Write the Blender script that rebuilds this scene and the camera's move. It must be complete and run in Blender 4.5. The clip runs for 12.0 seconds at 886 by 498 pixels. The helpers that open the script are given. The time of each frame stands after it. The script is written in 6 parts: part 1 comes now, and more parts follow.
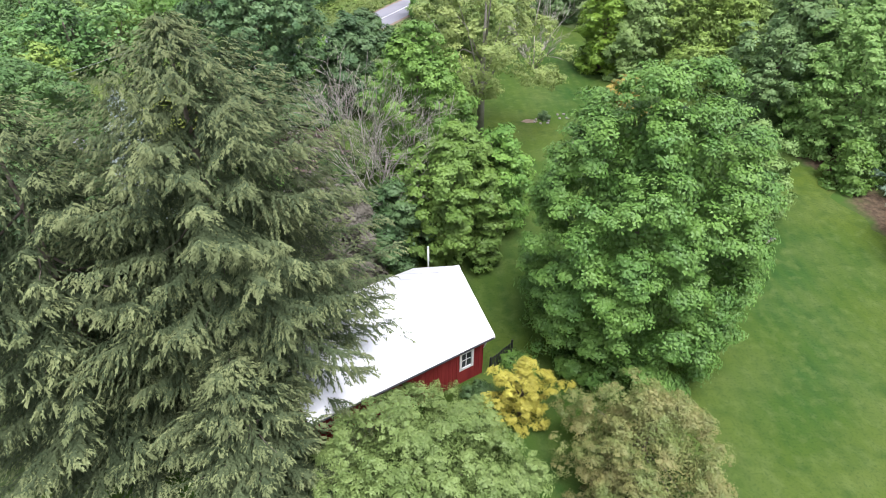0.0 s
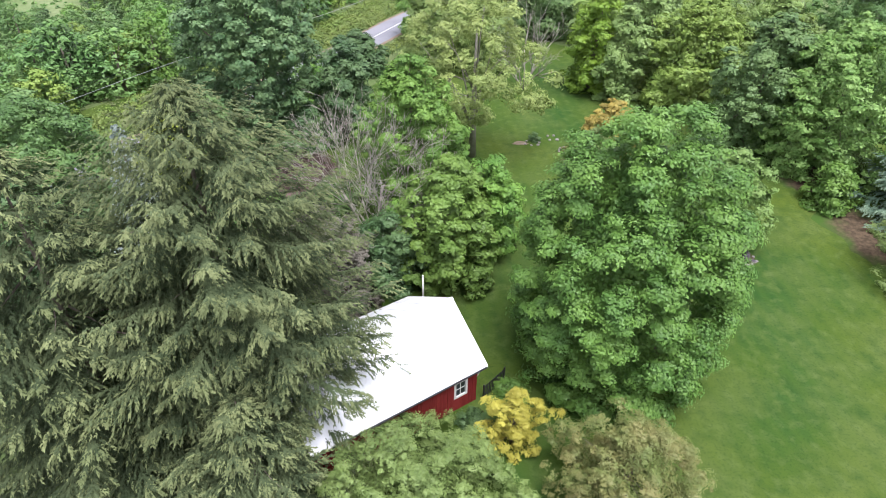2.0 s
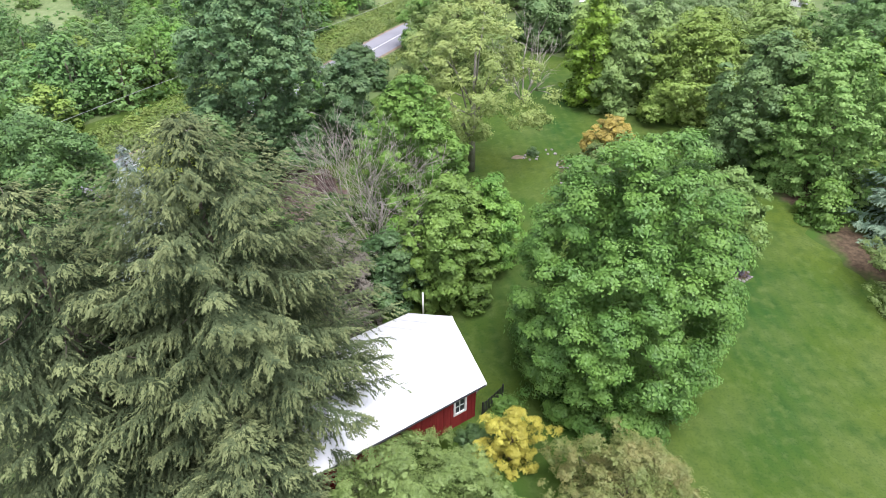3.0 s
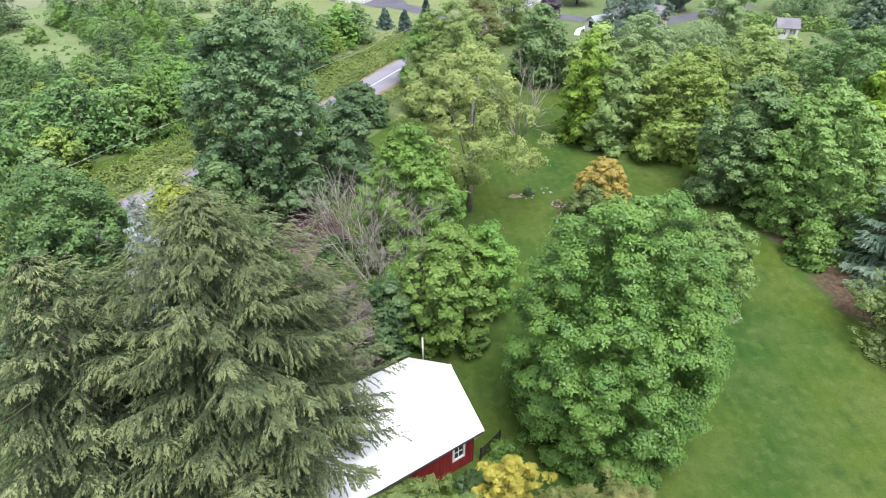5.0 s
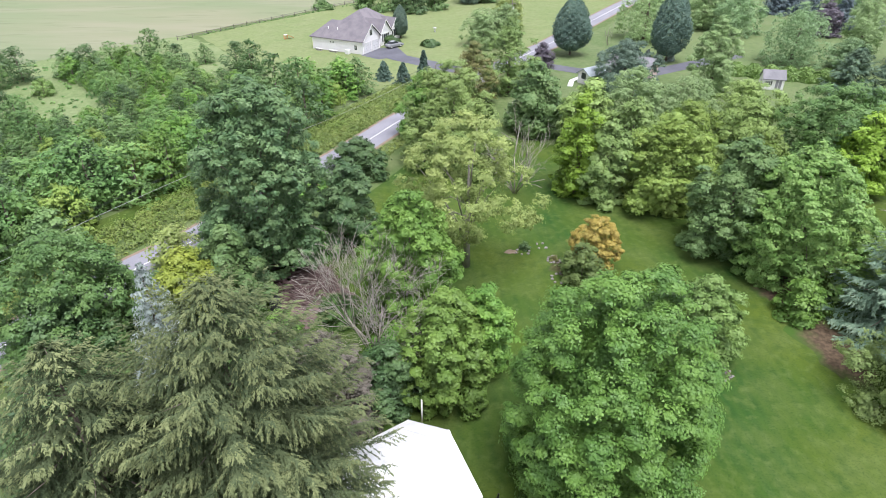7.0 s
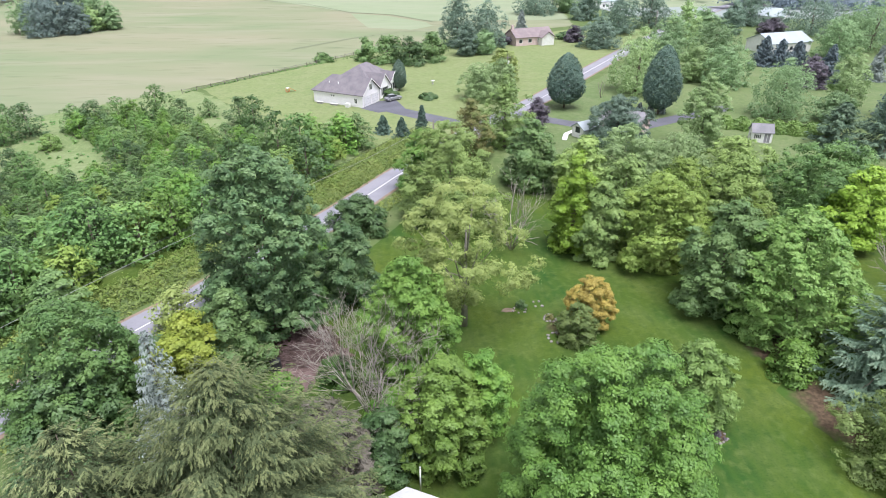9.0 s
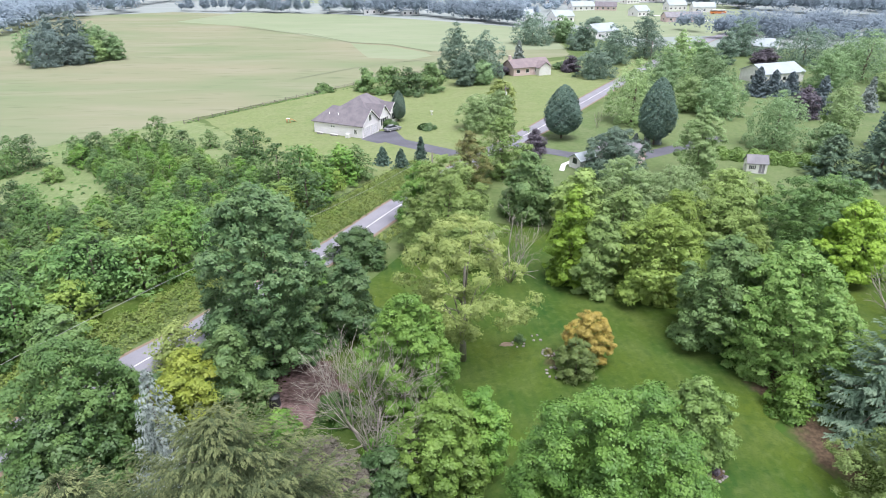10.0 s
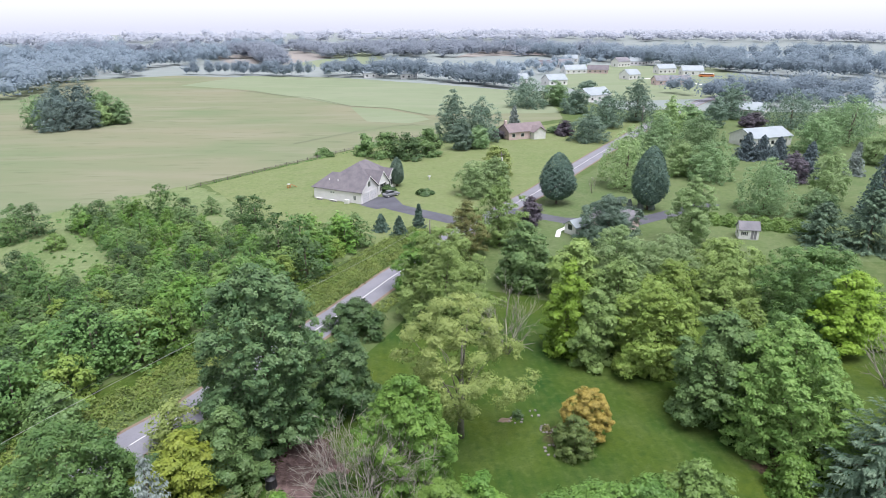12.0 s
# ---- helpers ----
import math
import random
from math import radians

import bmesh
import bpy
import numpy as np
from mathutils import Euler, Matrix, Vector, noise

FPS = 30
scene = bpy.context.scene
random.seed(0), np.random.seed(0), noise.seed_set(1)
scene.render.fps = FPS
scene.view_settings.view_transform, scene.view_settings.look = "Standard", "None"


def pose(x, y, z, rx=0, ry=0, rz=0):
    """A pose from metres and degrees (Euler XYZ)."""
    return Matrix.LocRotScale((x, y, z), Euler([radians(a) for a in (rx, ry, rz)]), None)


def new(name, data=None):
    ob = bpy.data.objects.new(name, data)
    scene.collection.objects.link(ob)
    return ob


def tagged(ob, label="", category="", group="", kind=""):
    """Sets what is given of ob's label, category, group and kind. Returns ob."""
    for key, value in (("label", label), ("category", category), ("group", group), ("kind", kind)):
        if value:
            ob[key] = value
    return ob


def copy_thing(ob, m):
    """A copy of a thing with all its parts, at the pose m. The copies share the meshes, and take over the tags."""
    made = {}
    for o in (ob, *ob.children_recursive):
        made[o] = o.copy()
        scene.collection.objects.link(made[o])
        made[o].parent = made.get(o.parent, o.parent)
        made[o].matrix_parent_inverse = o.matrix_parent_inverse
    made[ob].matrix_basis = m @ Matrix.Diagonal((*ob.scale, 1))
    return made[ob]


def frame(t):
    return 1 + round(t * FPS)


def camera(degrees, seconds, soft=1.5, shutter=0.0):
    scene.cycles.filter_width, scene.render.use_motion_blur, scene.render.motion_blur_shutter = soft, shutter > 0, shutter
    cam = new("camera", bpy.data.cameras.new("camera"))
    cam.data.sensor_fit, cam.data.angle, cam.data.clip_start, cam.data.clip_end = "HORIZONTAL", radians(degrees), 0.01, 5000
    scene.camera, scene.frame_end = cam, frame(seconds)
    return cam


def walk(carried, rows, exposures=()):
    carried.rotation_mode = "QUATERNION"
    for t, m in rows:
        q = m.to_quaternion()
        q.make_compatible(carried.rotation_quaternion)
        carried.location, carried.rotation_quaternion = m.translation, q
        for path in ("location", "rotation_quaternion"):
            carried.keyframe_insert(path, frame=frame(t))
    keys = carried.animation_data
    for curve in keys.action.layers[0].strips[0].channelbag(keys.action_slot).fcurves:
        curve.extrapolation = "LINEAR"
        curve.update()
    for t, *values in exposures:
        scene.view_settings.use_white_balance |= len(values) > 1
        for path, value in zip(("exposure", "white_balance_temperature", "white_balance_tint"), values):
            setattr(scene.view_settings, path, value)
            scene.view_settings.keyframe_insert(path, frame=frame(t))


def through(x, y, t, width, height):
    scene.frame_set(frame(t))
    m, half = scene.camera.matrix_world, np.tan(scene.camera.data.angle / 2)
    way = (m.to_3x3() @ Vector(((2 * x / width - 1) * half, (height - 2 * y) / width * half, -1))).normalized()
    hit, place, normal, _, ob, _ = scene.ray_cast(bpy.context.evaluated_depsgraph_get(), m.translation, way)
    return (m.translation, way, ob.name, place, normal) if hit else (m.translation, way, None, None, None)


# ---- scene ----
cam = camera(71.8, 12.0, soft=0.55)
METRES, EYE, TILT, LEAN, TURN = 16.5, 26.62, -36.4, -0.4, 0.0
ROWS = [
    (0.0, 0.0, 0.0, 0.0, 0.0, 0.0, -0.0),
    (0.5, 0.0004, -0.021, 0.0262, -0.43, 0.05, 0.39),
    (1.0, 0.0021, -0.0443, 0.057, -0.48, 0.04, 0.48),
    (1.5, 0.0024, -0.0679, 0.0897, -0.48, 0.04, 0.54),
    (2.0, 0.0031, -0.0918, 0.1217, -0.51, 0.04, 0.6),
    (2.5, 0.0035, -0.1157, 0.1549, -0.52, 0.04, 0.61),
    (3.0, 0.0046, -0.1402, 0.1885, -0.52, 0.28, 0.65),
    (5.0, 0.0059, -0.2444, 0.3289, -0.63, 1.73, 0.85),
    (5.5, 0.0052, -0.2691, 0.3646, -0.68, 2.44, 0.9),
    (6.0, 0.0061, -0.2934, 0.4, -0.7, 3.25, 0.99),
    (6.5, 0.0051, -0.3175, 0.4346, -0.77, 4.05, 1.06),
    (7.0, 0.0051, -0.3424, 0.4684, -0.82, 4.86, 1.09),
    (9.0, 0.0086, -0.4437, 0.6014, -0.96, 8.43, 1.27),
    (9.5, 0.0085, -0.4685, 0.6353, -1.02, 9.55, 1.31),
    (10.0, 0.0105, -0.4944, 0.6692, -1.05, 10.65, 1.34),
    (10.5, 0.0122, -0.5203, 0.7027, -1.08, 11.83, 1.36),
    (11.0, 0.0134, -0.5459, 0.7367, -1.13, 13.14, 1.46),
    (11.5, 0.014, -0.5712, 0.7713, -1.18, 14.45, 1.53),
    (12.0, 0.0136, -0.5949, 0.8033, -1.22, 15.65, 1.52),
]
walk(cam, [(t, pose(0, 0, EYE, TILT, LEAN, TURN) @ pose(METRES * x, METRES * y, METRES * z, 90 + pitch, roll, yaw)) for t, x, y, z, yaw, pitch, roll in ROWS],
     exposures=[(t, e, 6000, 16) for t, e in ((0.0, 1.05), (2.5, 1.05), (5.5, 0.97), (7.0, 0.95), (9.0, 0.95), (10.5, 0.82), (12.0, 0.6))])

# ---- light ----
world = bpy.data.worlds.new("overcast_sky")
scene.world = world
world.use_nodes = True
wn = world.node_tree.nodes
wl = world.node_tree.links
wn.clear()
sky = wn.new("ShaderNodeTexSky")
sky.sky_type = "NISHITA"
sky.sun_disc = False
sky.sun_elevation = radians(72)
sky.sun_rotation = radians(144)
sky.dust_density = 4.0
grey = wn.new("ShaderNodeHueSaturation")
grey.inputs["Saturation"].default_value = 0.25
cloud = wn.new("ShaderNodeMix")
cloud.data_type = "RGBA"
cloud.inputs[0].default_value = 0.8
cloud.inputs[7].default_value = (6.0, 6.15, 6.5, 1)
bg = wn.new("ShaderNodeBackground")
bg.inputs["Strength"].default_value = 0.098
wout = wn.new("ShaderNodeOutputWorld")
wl.new(sky.outputs[0], grey.inputs["Color"])
wl.new(grey.outputs[0], cloud.inputs[6])
wl.new(cloud.outputs[2], bg.inputs["Color"])
wl.new(bg.outputs[0], wout.inputs["Surface"])

sun_data = bpy.data.lights.new("sun", "SUN")
sun_data.energy = 2.9
sun_data.angle = radians(40)
sun_data.color = (1.0, 0.97, 0.92)
sun = new("sun", sun_data)
sun.rotation_euler = (radians(18), 0, radians(36))

# ---- materials ----


def shader(name, rough=0.8, spec=0.3):
    m = bpy.data.materials.new(name)
    m.use_nodes = True
    nt = m.node_tree
    b = nt.nodes["Principled BSDF"]
    b.inputs["Roughness"].default_value = rough
    b.inputs["Specular IOR Level"].default_value = spec
    return m, nt, b


def node(nt, kind, **values):
    n = nt.nodes.new(kind)
    for key, value in values.items():
        n.inputs[key.replace("_", " ")].default_value = value
    return n


def mix(nt, fac, a, b, how="MIX"):
    n = nt.nodes.new("ShaderNodeMix")
    n.data_type, n.blend_type = "RGBA", how
    for slot, v in ((0, fac), (6, a), (7, b)):
        if isinstance(v, bpy.types.NodeSocket):
            nt.links.new(v, n.inputs[slot])
        elif slot == 0:
            n.inputs[0].default_value = v
        else:
            n.inputs[slot].default_value = (*v[:3], 1)
    return n.outputs[2]


def ramp(nt, fac, lo, hi):
    n = nt.nodes.new("ShaderNodeMapRange")
    n.inputs["From Min"].default_value, n.inputs["From Max"].default_value = lo, hi
    nt.links.new(fac, n.inputs["Value"])
    return n.outputs[0]


def noise_of(nt, scale, detail=3.0, stretch=None, world_space=True):
    geo = nt.nodes.new("ShaderNodeNewGeometry")
    out = geo.outputs["Position"]
    if not world_space:
        out = nt.nodes.new("ShaderNodeTexCoord").outputs["Object"]
    if stretch:
        mp = nt.nodes.new("ShaderNodeMapping")
        mp.inputs["Scale"].default_value = stretch
        nt.links.new(out, mp.inputs["Vector"])
        out = mp.outputs[0]
    n = node(nt, "ShaderNodeTexNoise", Scale=scale, Detail=detail)
    nt.links.new(out, n.inputs["Vector"])
    return n.outputs["Fac"]


def bump(nt, b, height, strength, distance):
    n = nt.nodes.new("ShaderNodeBump")
    n.inputs["Strength"].default_value, n.inputs["Distance"].default_value = strength, distance
    nt.links.new(height, n.inputs["Height"])
    nt.links.new(n.outputs[0], b.inputs["Normal"])


def leaf_material(name, dark, light, tip=None, through=0.1, patch=0.5, gloss=0.33, rich=1.14, vary=0.15):
    """Foliage: every leaf its own shade, with larger patches of the second tone."""
    m, nt, b = shader(name, 0.5 if gloss > 0.2 else 0.8, gloss)
    geo = nt.nodes.new("ShaderNodeNewGeometry")
    own = nt.nodes.new("ShaderNodeMapRange")
    own.inputs["To Min"].default_value, own.inputs["To Max"].default_value = 0.28, 0.72
    nt.links.new(geo.outputs["Random Per Island"], own.inputs["Value"])
    col = mix(nt, own.outputs[0], dark, light)
    big = ramp(nt, noise_of(nt, patch, 2.0), 0.38, 0.62)
    col = mix(nt, big, col, mix(nt, own.outputs[0], light, tip or light))
    info = nt.nodes.new("ShaderNodeObjectInfo")
    hs = nt.nodes.new("ShaderNodeHueSaturation")
    hs.inputs["Saturation"].default_value = rich
    nt.links.new(col, hs.inputs["Color"])
    vv = nt.nodes.new("ShaderNodeMapRange")
    vv.inputs["To Min"].default_value, vv.inputs["To Max"].default_value = 1 - vary, 1 + vary
    nt.links.new(info.outputs["Random"], vv.inputs["Value"])
    nt.links.new(vv.outputs[0], hs.inputs["Value"])
    nt.links.new(hs.outputs[0], b.inputs["Base Color"])
    tr = nt.nodes.new("ShaderNodeBsdfTranslucent")
    nt.links.new(hs.outputs[0], tr.inputs["Color"])
    ms = nt.nodes.new("ShaderNodeMixShader")
    ms.inputs[0].default_value = through
    nt.links.new(b.outputs[0], ms.inputs[1])
    nt.links.new(tr.outputs[0], ms.inputs[2])
    nt.links.new(ms.outputs[0], nt.nodes["Material Output"].inputs["Surface"])
    return m


def mottled(name, a, b_col, scale=3.0, fine=40.0, rough=0.8, spec=0.3, relief=0.0, stretch=None, metal=0.0):
    """Two-tone surface with broad stains and fine grain."""
    m, nt, b = shader(name, rough, spec)
    b.inputs["Metallic"].default_value = metal
    col = mix(nt, ramp(nt, noise_of(nt, scale, 4.0, stretch, False), 0.35, 0.65), a, b_col)
    grain = noise_of(nt, fine, 2.0, stretch, False)
    dark = tuple(c * 0.7 for c in a[:3])
    col = mix(nt, ramp(nt, grain, 0.55, 0.9), col, dark)
    nt.links.new(col, b.inputs["Base Color"])
    if relief:
        bump(nt, b, grain, 0.6, relief)
    return m


LEAF = {
    "big": leaf_material("leaf_mid_green", (0.0865, 0.173, 0.0484), (0.15, 0.272, 0.0722), (0.224, 0.347, 0.0948)),
    "dark": leaf_material("leaf_dark_green", (0.047, 0.0862, 0.039), (0.0815, 0.137, 0.0559), (0.118, 0.176, 0.0745)),
    "grey": leaf_material("leaf_grey_green", (0.096, 0.165, 0.068), (0.152, 0.235, 0.095), (0.205, 0.292, 0.122)),
    "light": leaf_material("leaf_light_green", (0.13, 0.216, 0.0579), (0.191, 0.306, 0.0821), (0.249, 0.367, 0.105), rich=1.03),
    "yellowgreen": leaf_material("leaf_yellow_green", (0.187, 0.251, 0.0677), (0.279, 0.35, 0.105), (0.358, 0.419, 0.135), rich=1.03),
    "bright": leaf_material("leaf_bright_green", (0.082, 0.156, 0.038), (0.13, 0.226, 0.056), (0.175, 0.275, 0.07), rich=1.1),
    "pale": leaf_material("leaf_pale_green", (0.158, 0.232, 0.08), (0.238, 0.325, 0.112), (0.31, 0.4, 0.155)),
    "yellow": leaf_material("leaf_golden_yellow", (0.30, 0.27, 0.028), (0.45, 0.41, 0.04), (0.55, 0.50, 0.06), rich=0.95),
    "brown": leaf_material("leaf_bronze_green", (0.125, 0.158, 0.057), (0.185, 0.22, 0.08), (0.255, 0.205, 0.1), patch=0.8),
    "orange": leaf_material("leaf_orange_green", (0.24, 0.205, 0.045), (0.42, 0.325, 0.07), (0.49, 0.385, 0.09), patch=0.9, rich=1.0),
    "purple": leaf_material("leaf_purple", (0.066, 0.056, 0.07), (0.11, 0.094, 0.115), rich=1.0),
    "spruce": leaf_material("needles_green", (0.036, 0.055, 0.027), (0.084, 0.11, 0.051), (0.122, 0.15, 0.07), 0.1, gloss=0.12, rich=1.0),
    "blue": leaf_material("needles_blue", (0.168, 0.205, 0.19), (0.285, 0.337, 0.307), (0.388, 0.439, 0.403), 0.1, gloss=0.12, rich=1.0),
    "darkspruce": leaf_material("needles_dark", (0.062, 0.105, 0.084), (0.11, 0.168, 0.13), (0.145, 0.215, 0.165), 0.1, gloss=0.12, rich=1.0),
    "deadneedle": leaf_material("needles_dead_brown", (0.115, 0.105, 0.08), (0.185, 0.168, 0.135), (0.23, 0.21, 0.175), 0.1, gloss=0.12, rich=1.0),
    "weed": leaf_material("leaf_roadside_weed", (0.112, 0.178, 0.04), (0.2, 0.272, 0.06), (0.275, 0.33, 0.085), patch=0.3, rich=1.0),
    "bluedark": leaf_material("needles_slate_blue", (0.084, 0.12, 0.132), (0.144, 0.186, 0.198), (0.192, 0.24, 0.252), 0.1, gloss=0.12, rich=1.0),
    "sprucetip": leaf_material("needles_bright_tip_growth", (0.092, 0.114, 0.05), (0.168, 0.198, 0.086), (0.24, 0.27, 0.12), 0.12, gloss=0.12, rich=1.0),
    "maple": leaf_material("leaf_maple_green", (0.075, 0.154, 0.042), (0.136, 0.246, 0.066), (0.2, 0.325, 0.086), rich=1.12),
    # copse tone with distance haze mixed into the green
    "copse": leaf_material("leaf_haze_tinted_copse", (0.17, 0.228, 0.215), (0.21, 0.275, 0.25), (0.235, 0.30, 0.265), 0.4, 0.05, 0.0, rich=1.0),
    "olivegreen": leaf_material("leaf_yellowish_green", (0.13, 0.205, 0.045), (0.195, 0.282, 0.064), (0.255, 0.338, 0.082), rich=1.05),
    "darkmaple": leaf_material("leaf_dark_maple", (0.072, 0.135, 0.05), (0.12, 0.203, 0.072), (0.165, 0.252, 0.092)),
    "olive": leaf_material("leaf_olive_green", (0.122, 0.185, 0.068), (0.19, 0.272, 0.1), (0.25, 0.328, 0.13)),
    "silver": leaf_material("leaf_silver_maple", (0.105, 0.2, 0.056), (0.19, 0.318, 0.09), (0.325, 0.46, 0.17), patch=1.2, rich=1.12),
    "thicket": leaf_material("leaf_thicket", (0.07, 0.136, 0.05), (0.122, 0.214, 0.076), (0.178, 0.27, 0.095), patch=0.18, vary=0.34),
    # distant woods: aerial haze is put into the pale bluish leaf colours
    "mist": leaf_material("leaf_mist_tinted_wood", (0.375, 0.415, 0.475), (0.385, 0.425, 0.487), (0.392, 0.432, 0.495), 0.5, 0.02, 0.0, rich=1.0),
    "faint": leaf_material("leaf_haze_faded_wood", (0.50, 0.52, 0.575), (0.51, 0.53, 0.585), (0.52, 0.54, 0.59), 0.5, 0.02, 0.0, rich=1.0),
    "oak": leaf_material("leaf_oak_green", (0.05, 0.098, 0.046), (0.098, 0.163, 0.073), (0.18, 0.255, 0.12), patch=0.7),
    "bluepine": leaf_material("needles_blue_pine", (0.07, 0.12, 0.078), (0.122, 0.188, 0.125), (0.175, 0.25, 0.168), 0.12, gloss=0.12, rich=1.0),
    "bluepinetip": leaf_material("needles_blue_pine_tips", (0.115, 0.172, 0.115), (0.18, 0.252, 0.168), (0.24, 0.32, 0.215), 0.12, gloss=0.12, rich=1.0),
    "darkpine": leaf_material("needles_dark_pine", (0.06, 0.105, 0.07), (0.105, 0.162, 0.105), (0.14, 0.205, 0.13), 0.1, gloss=0.12, rich=1.0),
    "darkpinetip": leaf_material("needles_dark_pine_tips", (0.1, 0.155, 0.1), (0.155, 0.225, 0.142), (0.195, 0.27, 0.17), 0.1, gloss=0.12, rich=1.0),
    "chestnut": leaf_material("leaf_chestnut", (0.125, 0.208, 0.054), (0.182, 0.288, 0.074), (0.23, 0.345, 0.09), rich=1.1),
    "sumac": leaf_material("leaf_sumac_yellow", (0.16, 0.21, 0.038), (0.25, 0.31, 0.055), (0.33, 0.375, 0.075), rich=1.05),
    "lime": leaf_material("leaf_lime_green", (0.15, 0.25, 0.042), (0.22, 0.345, 0.056), (0.28, 0.405, 0.072), rich=1.08),
    "crab": leaf_material("leaf_crab_apple", (0.102, 0.148, 0.048), (0.16, 0.22, 0.074), (0.225, 0.29, 0.108), patch=0.9, rich=1.1),
    # haze of the middle distance is mixed into this leaf colour
    "far": leaf_material("leaf_haze_tinted_wood", (0.27, 0.33, 0.378), (0.293, 0.355, 0.405), (0.305, 0.365, 0.418), 0.45, 0.03, 0.0, rich=1.0),
    # yard greens lifted and made more translucent to imitate a veil of haze
    "yardgreen": leaf_material("leaf_yard_green_hazed", (0.17, 0.268, 0.13), (0.255, 0.38, 0.18), (0.32, 0.445, 0.225), 0.42, rich=1.0),
    "yardpale": leaf_material("leaf_yard_pale_hazed", (0.24, 0.342, 0.15), (0.335, 0.46, 0.2), (0.405, 0.525, 0.25), 0.42, rich=1.0),
    "yarddark": leaf_material("leaf_yard_dark_hazed", (0.135, 0.205, 0.155), (0.2, 0.285, 0.21), (0.25, 0.34, 0.245), 0.45, rich=1.0),
}
BARK = mottled("bark_grey_brown", (0.12, 0.095, 0.075), (0.20, 0.17, 0.14), 2.0, 14.0, 0.9, 0.2, 0.02)
PALEBARK = mottled("pale_grey_bark", (0.22, 0.20, 0.16), (0.32, 0.30, 0.25), 2.0, 14.0, 0.9, 0.2, 0.02)
DEADWOOD = mottled("bare_grey_wood", (0.31, 0.28, 0.24), (0.41, 0.375, 0.325), 1.2, 12.0, 0.9, 0.2)
BRUSH = mottled("cut_brush_brown", (0.10, 0.068, 0.062), (0.19, 0.135, 0.125), 1.5, 9.0, 0.95, 0.1)
WHITE = mottled("white_paint", (0.78, 0.77, 0.75), (0.70, 0.69, 0.66), 1.5, 30.0, 0.5, 0.4)
SIDING = mottled("cream_siding", (0.88, 0.85, 0.855), (0.84, 0.81, 0.815), 0.6, 20.0, 0.6, 0.3)
SHINGLE = mottled("brown_grey_shingle", (0.155, 0.142, 0.155), (0.20, 0.182, 0.192), 0.7, 6.0, 0.9, 0.2)
GLASS = mottled("dark_window_glass", (0.03, 0.035, 0.04), (0.05, 0.055, 0.06), 1.0, 5.0, 0.08, 0.6)
RED = mottled("barn_red_boards", (0.19, 0.018, 0.018), (0.24, 0.03, 0.026), 1.2, 16.0, 0.75, 0.25, 0.004, (4, 4, 0.3))
METALROOF = mottled("white_metal_roof", (0.80, 0.80, 0.82), (0.68, 0.68, 0.71), 0.35, 3.0, 0.45, 0.4)
ASPHALT = mottled("grey_asphalt", (0.205, 0.202, 0.228), (0.24, 0.236, 0.262), 0.25, 8.0, 0.9, 0.25, 0.004)
BLACKTOP = mottled("blacktop_drive", (0.09, 0.09, 0.108), (0.12, 0.12, 0.14), 0.3, 6.0, 0.85, 0.3)
GRAVEL = mottled("pale_gravel", (0.19, 0.145, 0.105), (0.26, 0.2, 0.15), 1.0, 12.0, 0.95, 0.1, 0.01)
STONE = mottled("grey_field_stone", (0.22, 0.2, 0.19), (0.32, 0.295, 0.275), 2.0, 14.0, 0.9, 0.2, 0.01)
BLACK = mottled("black_plastic", (0.02, 0.02, 0.022), (0.035, 0.035, 0.038), 1.5, 12.0, 0.5, 0.4)
WIRE = mottled("bare_aluminium_wire", (0.30, 0.31, 0.29), (0.36, 0.37, 0.35), 1.0, 12.0, 0.5, 0.4)
POLEWOOD = mottled("weathered_pole_wood", (0.15, 0.135, 0.12), (0.22, 0.20, 0.18), 2.0, 14.0, 0.9, 0.2)


def grass_material(name, a, b_col, c, big=0.03, stripes=0.0):
    """Turf: broad dry and lush patches, mid mottling and blade grain; faint mower lines."""
    m, nt, b = shader(name, 0.9, 0.15)
    col = mix(nt, ramp(nt, noise_of(nt, big, 4.0), 0.34, 0.66), a, b_col)
    col = mix(nt, ramp(nt, noise_of(nt, 0.22, 6.0), 0.42, 0.78), col, c)
    col = mix(nt, ramp(nt, noise_of(nt, 0.8, 6.0), 0.50, 0.85), col, tuple(v * 0.82 for v in a))
    col = mix(nt, ramp(nt, noise_of(nt, 1.3, 7.0), 0.5, 0.95), col, tuple(v * 1.15 + 0.006 for v in c))
    fine = noise_of(nt, 6.0, 4.0)
    col = mix(nt, ramp(nt, fine, 0.5, 0.95), col, tuple(v * 0.75 for v in a))
    if stripes:
        geo = nt.nodes.new("ShaderNodeNewGeometry")
        mp = nt.nodes.new("ShaderNodeMapping")
        mp.inputs["Rotation"].default_value = (0, 0, radians(-6))
        nt.links.new(geo.outputs["Position"], mp.inputs["Vector"])
        wv = node(nt, "ShaderNodeTexWave", Scale=0.28, Distortion=1.2, Detail=2.0)
        wv.bands_direction = "X"
        nt.links.new(mp.outputs[0], wv.inputs["Vector"])
        f = nt.nodes.new("ShaderNodeMath")
        f.operation = "MULTIPLY"
        f.inputs[1].default_value = stripes
        nt.links.new(wv.outputs["Fac"], f.inputs[0])
        col = mix(nt, f.outputs[0], col, tuple(v * 1.35 for v in b_col))
    nt.links.new(col, b.inputs["Base Color"])
    bump(nt, b, fine, 0.5, 0.05)
    return m


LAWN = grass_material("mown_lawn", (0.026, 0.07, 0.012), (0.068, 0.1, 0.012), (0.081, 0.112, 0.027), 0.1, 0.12)
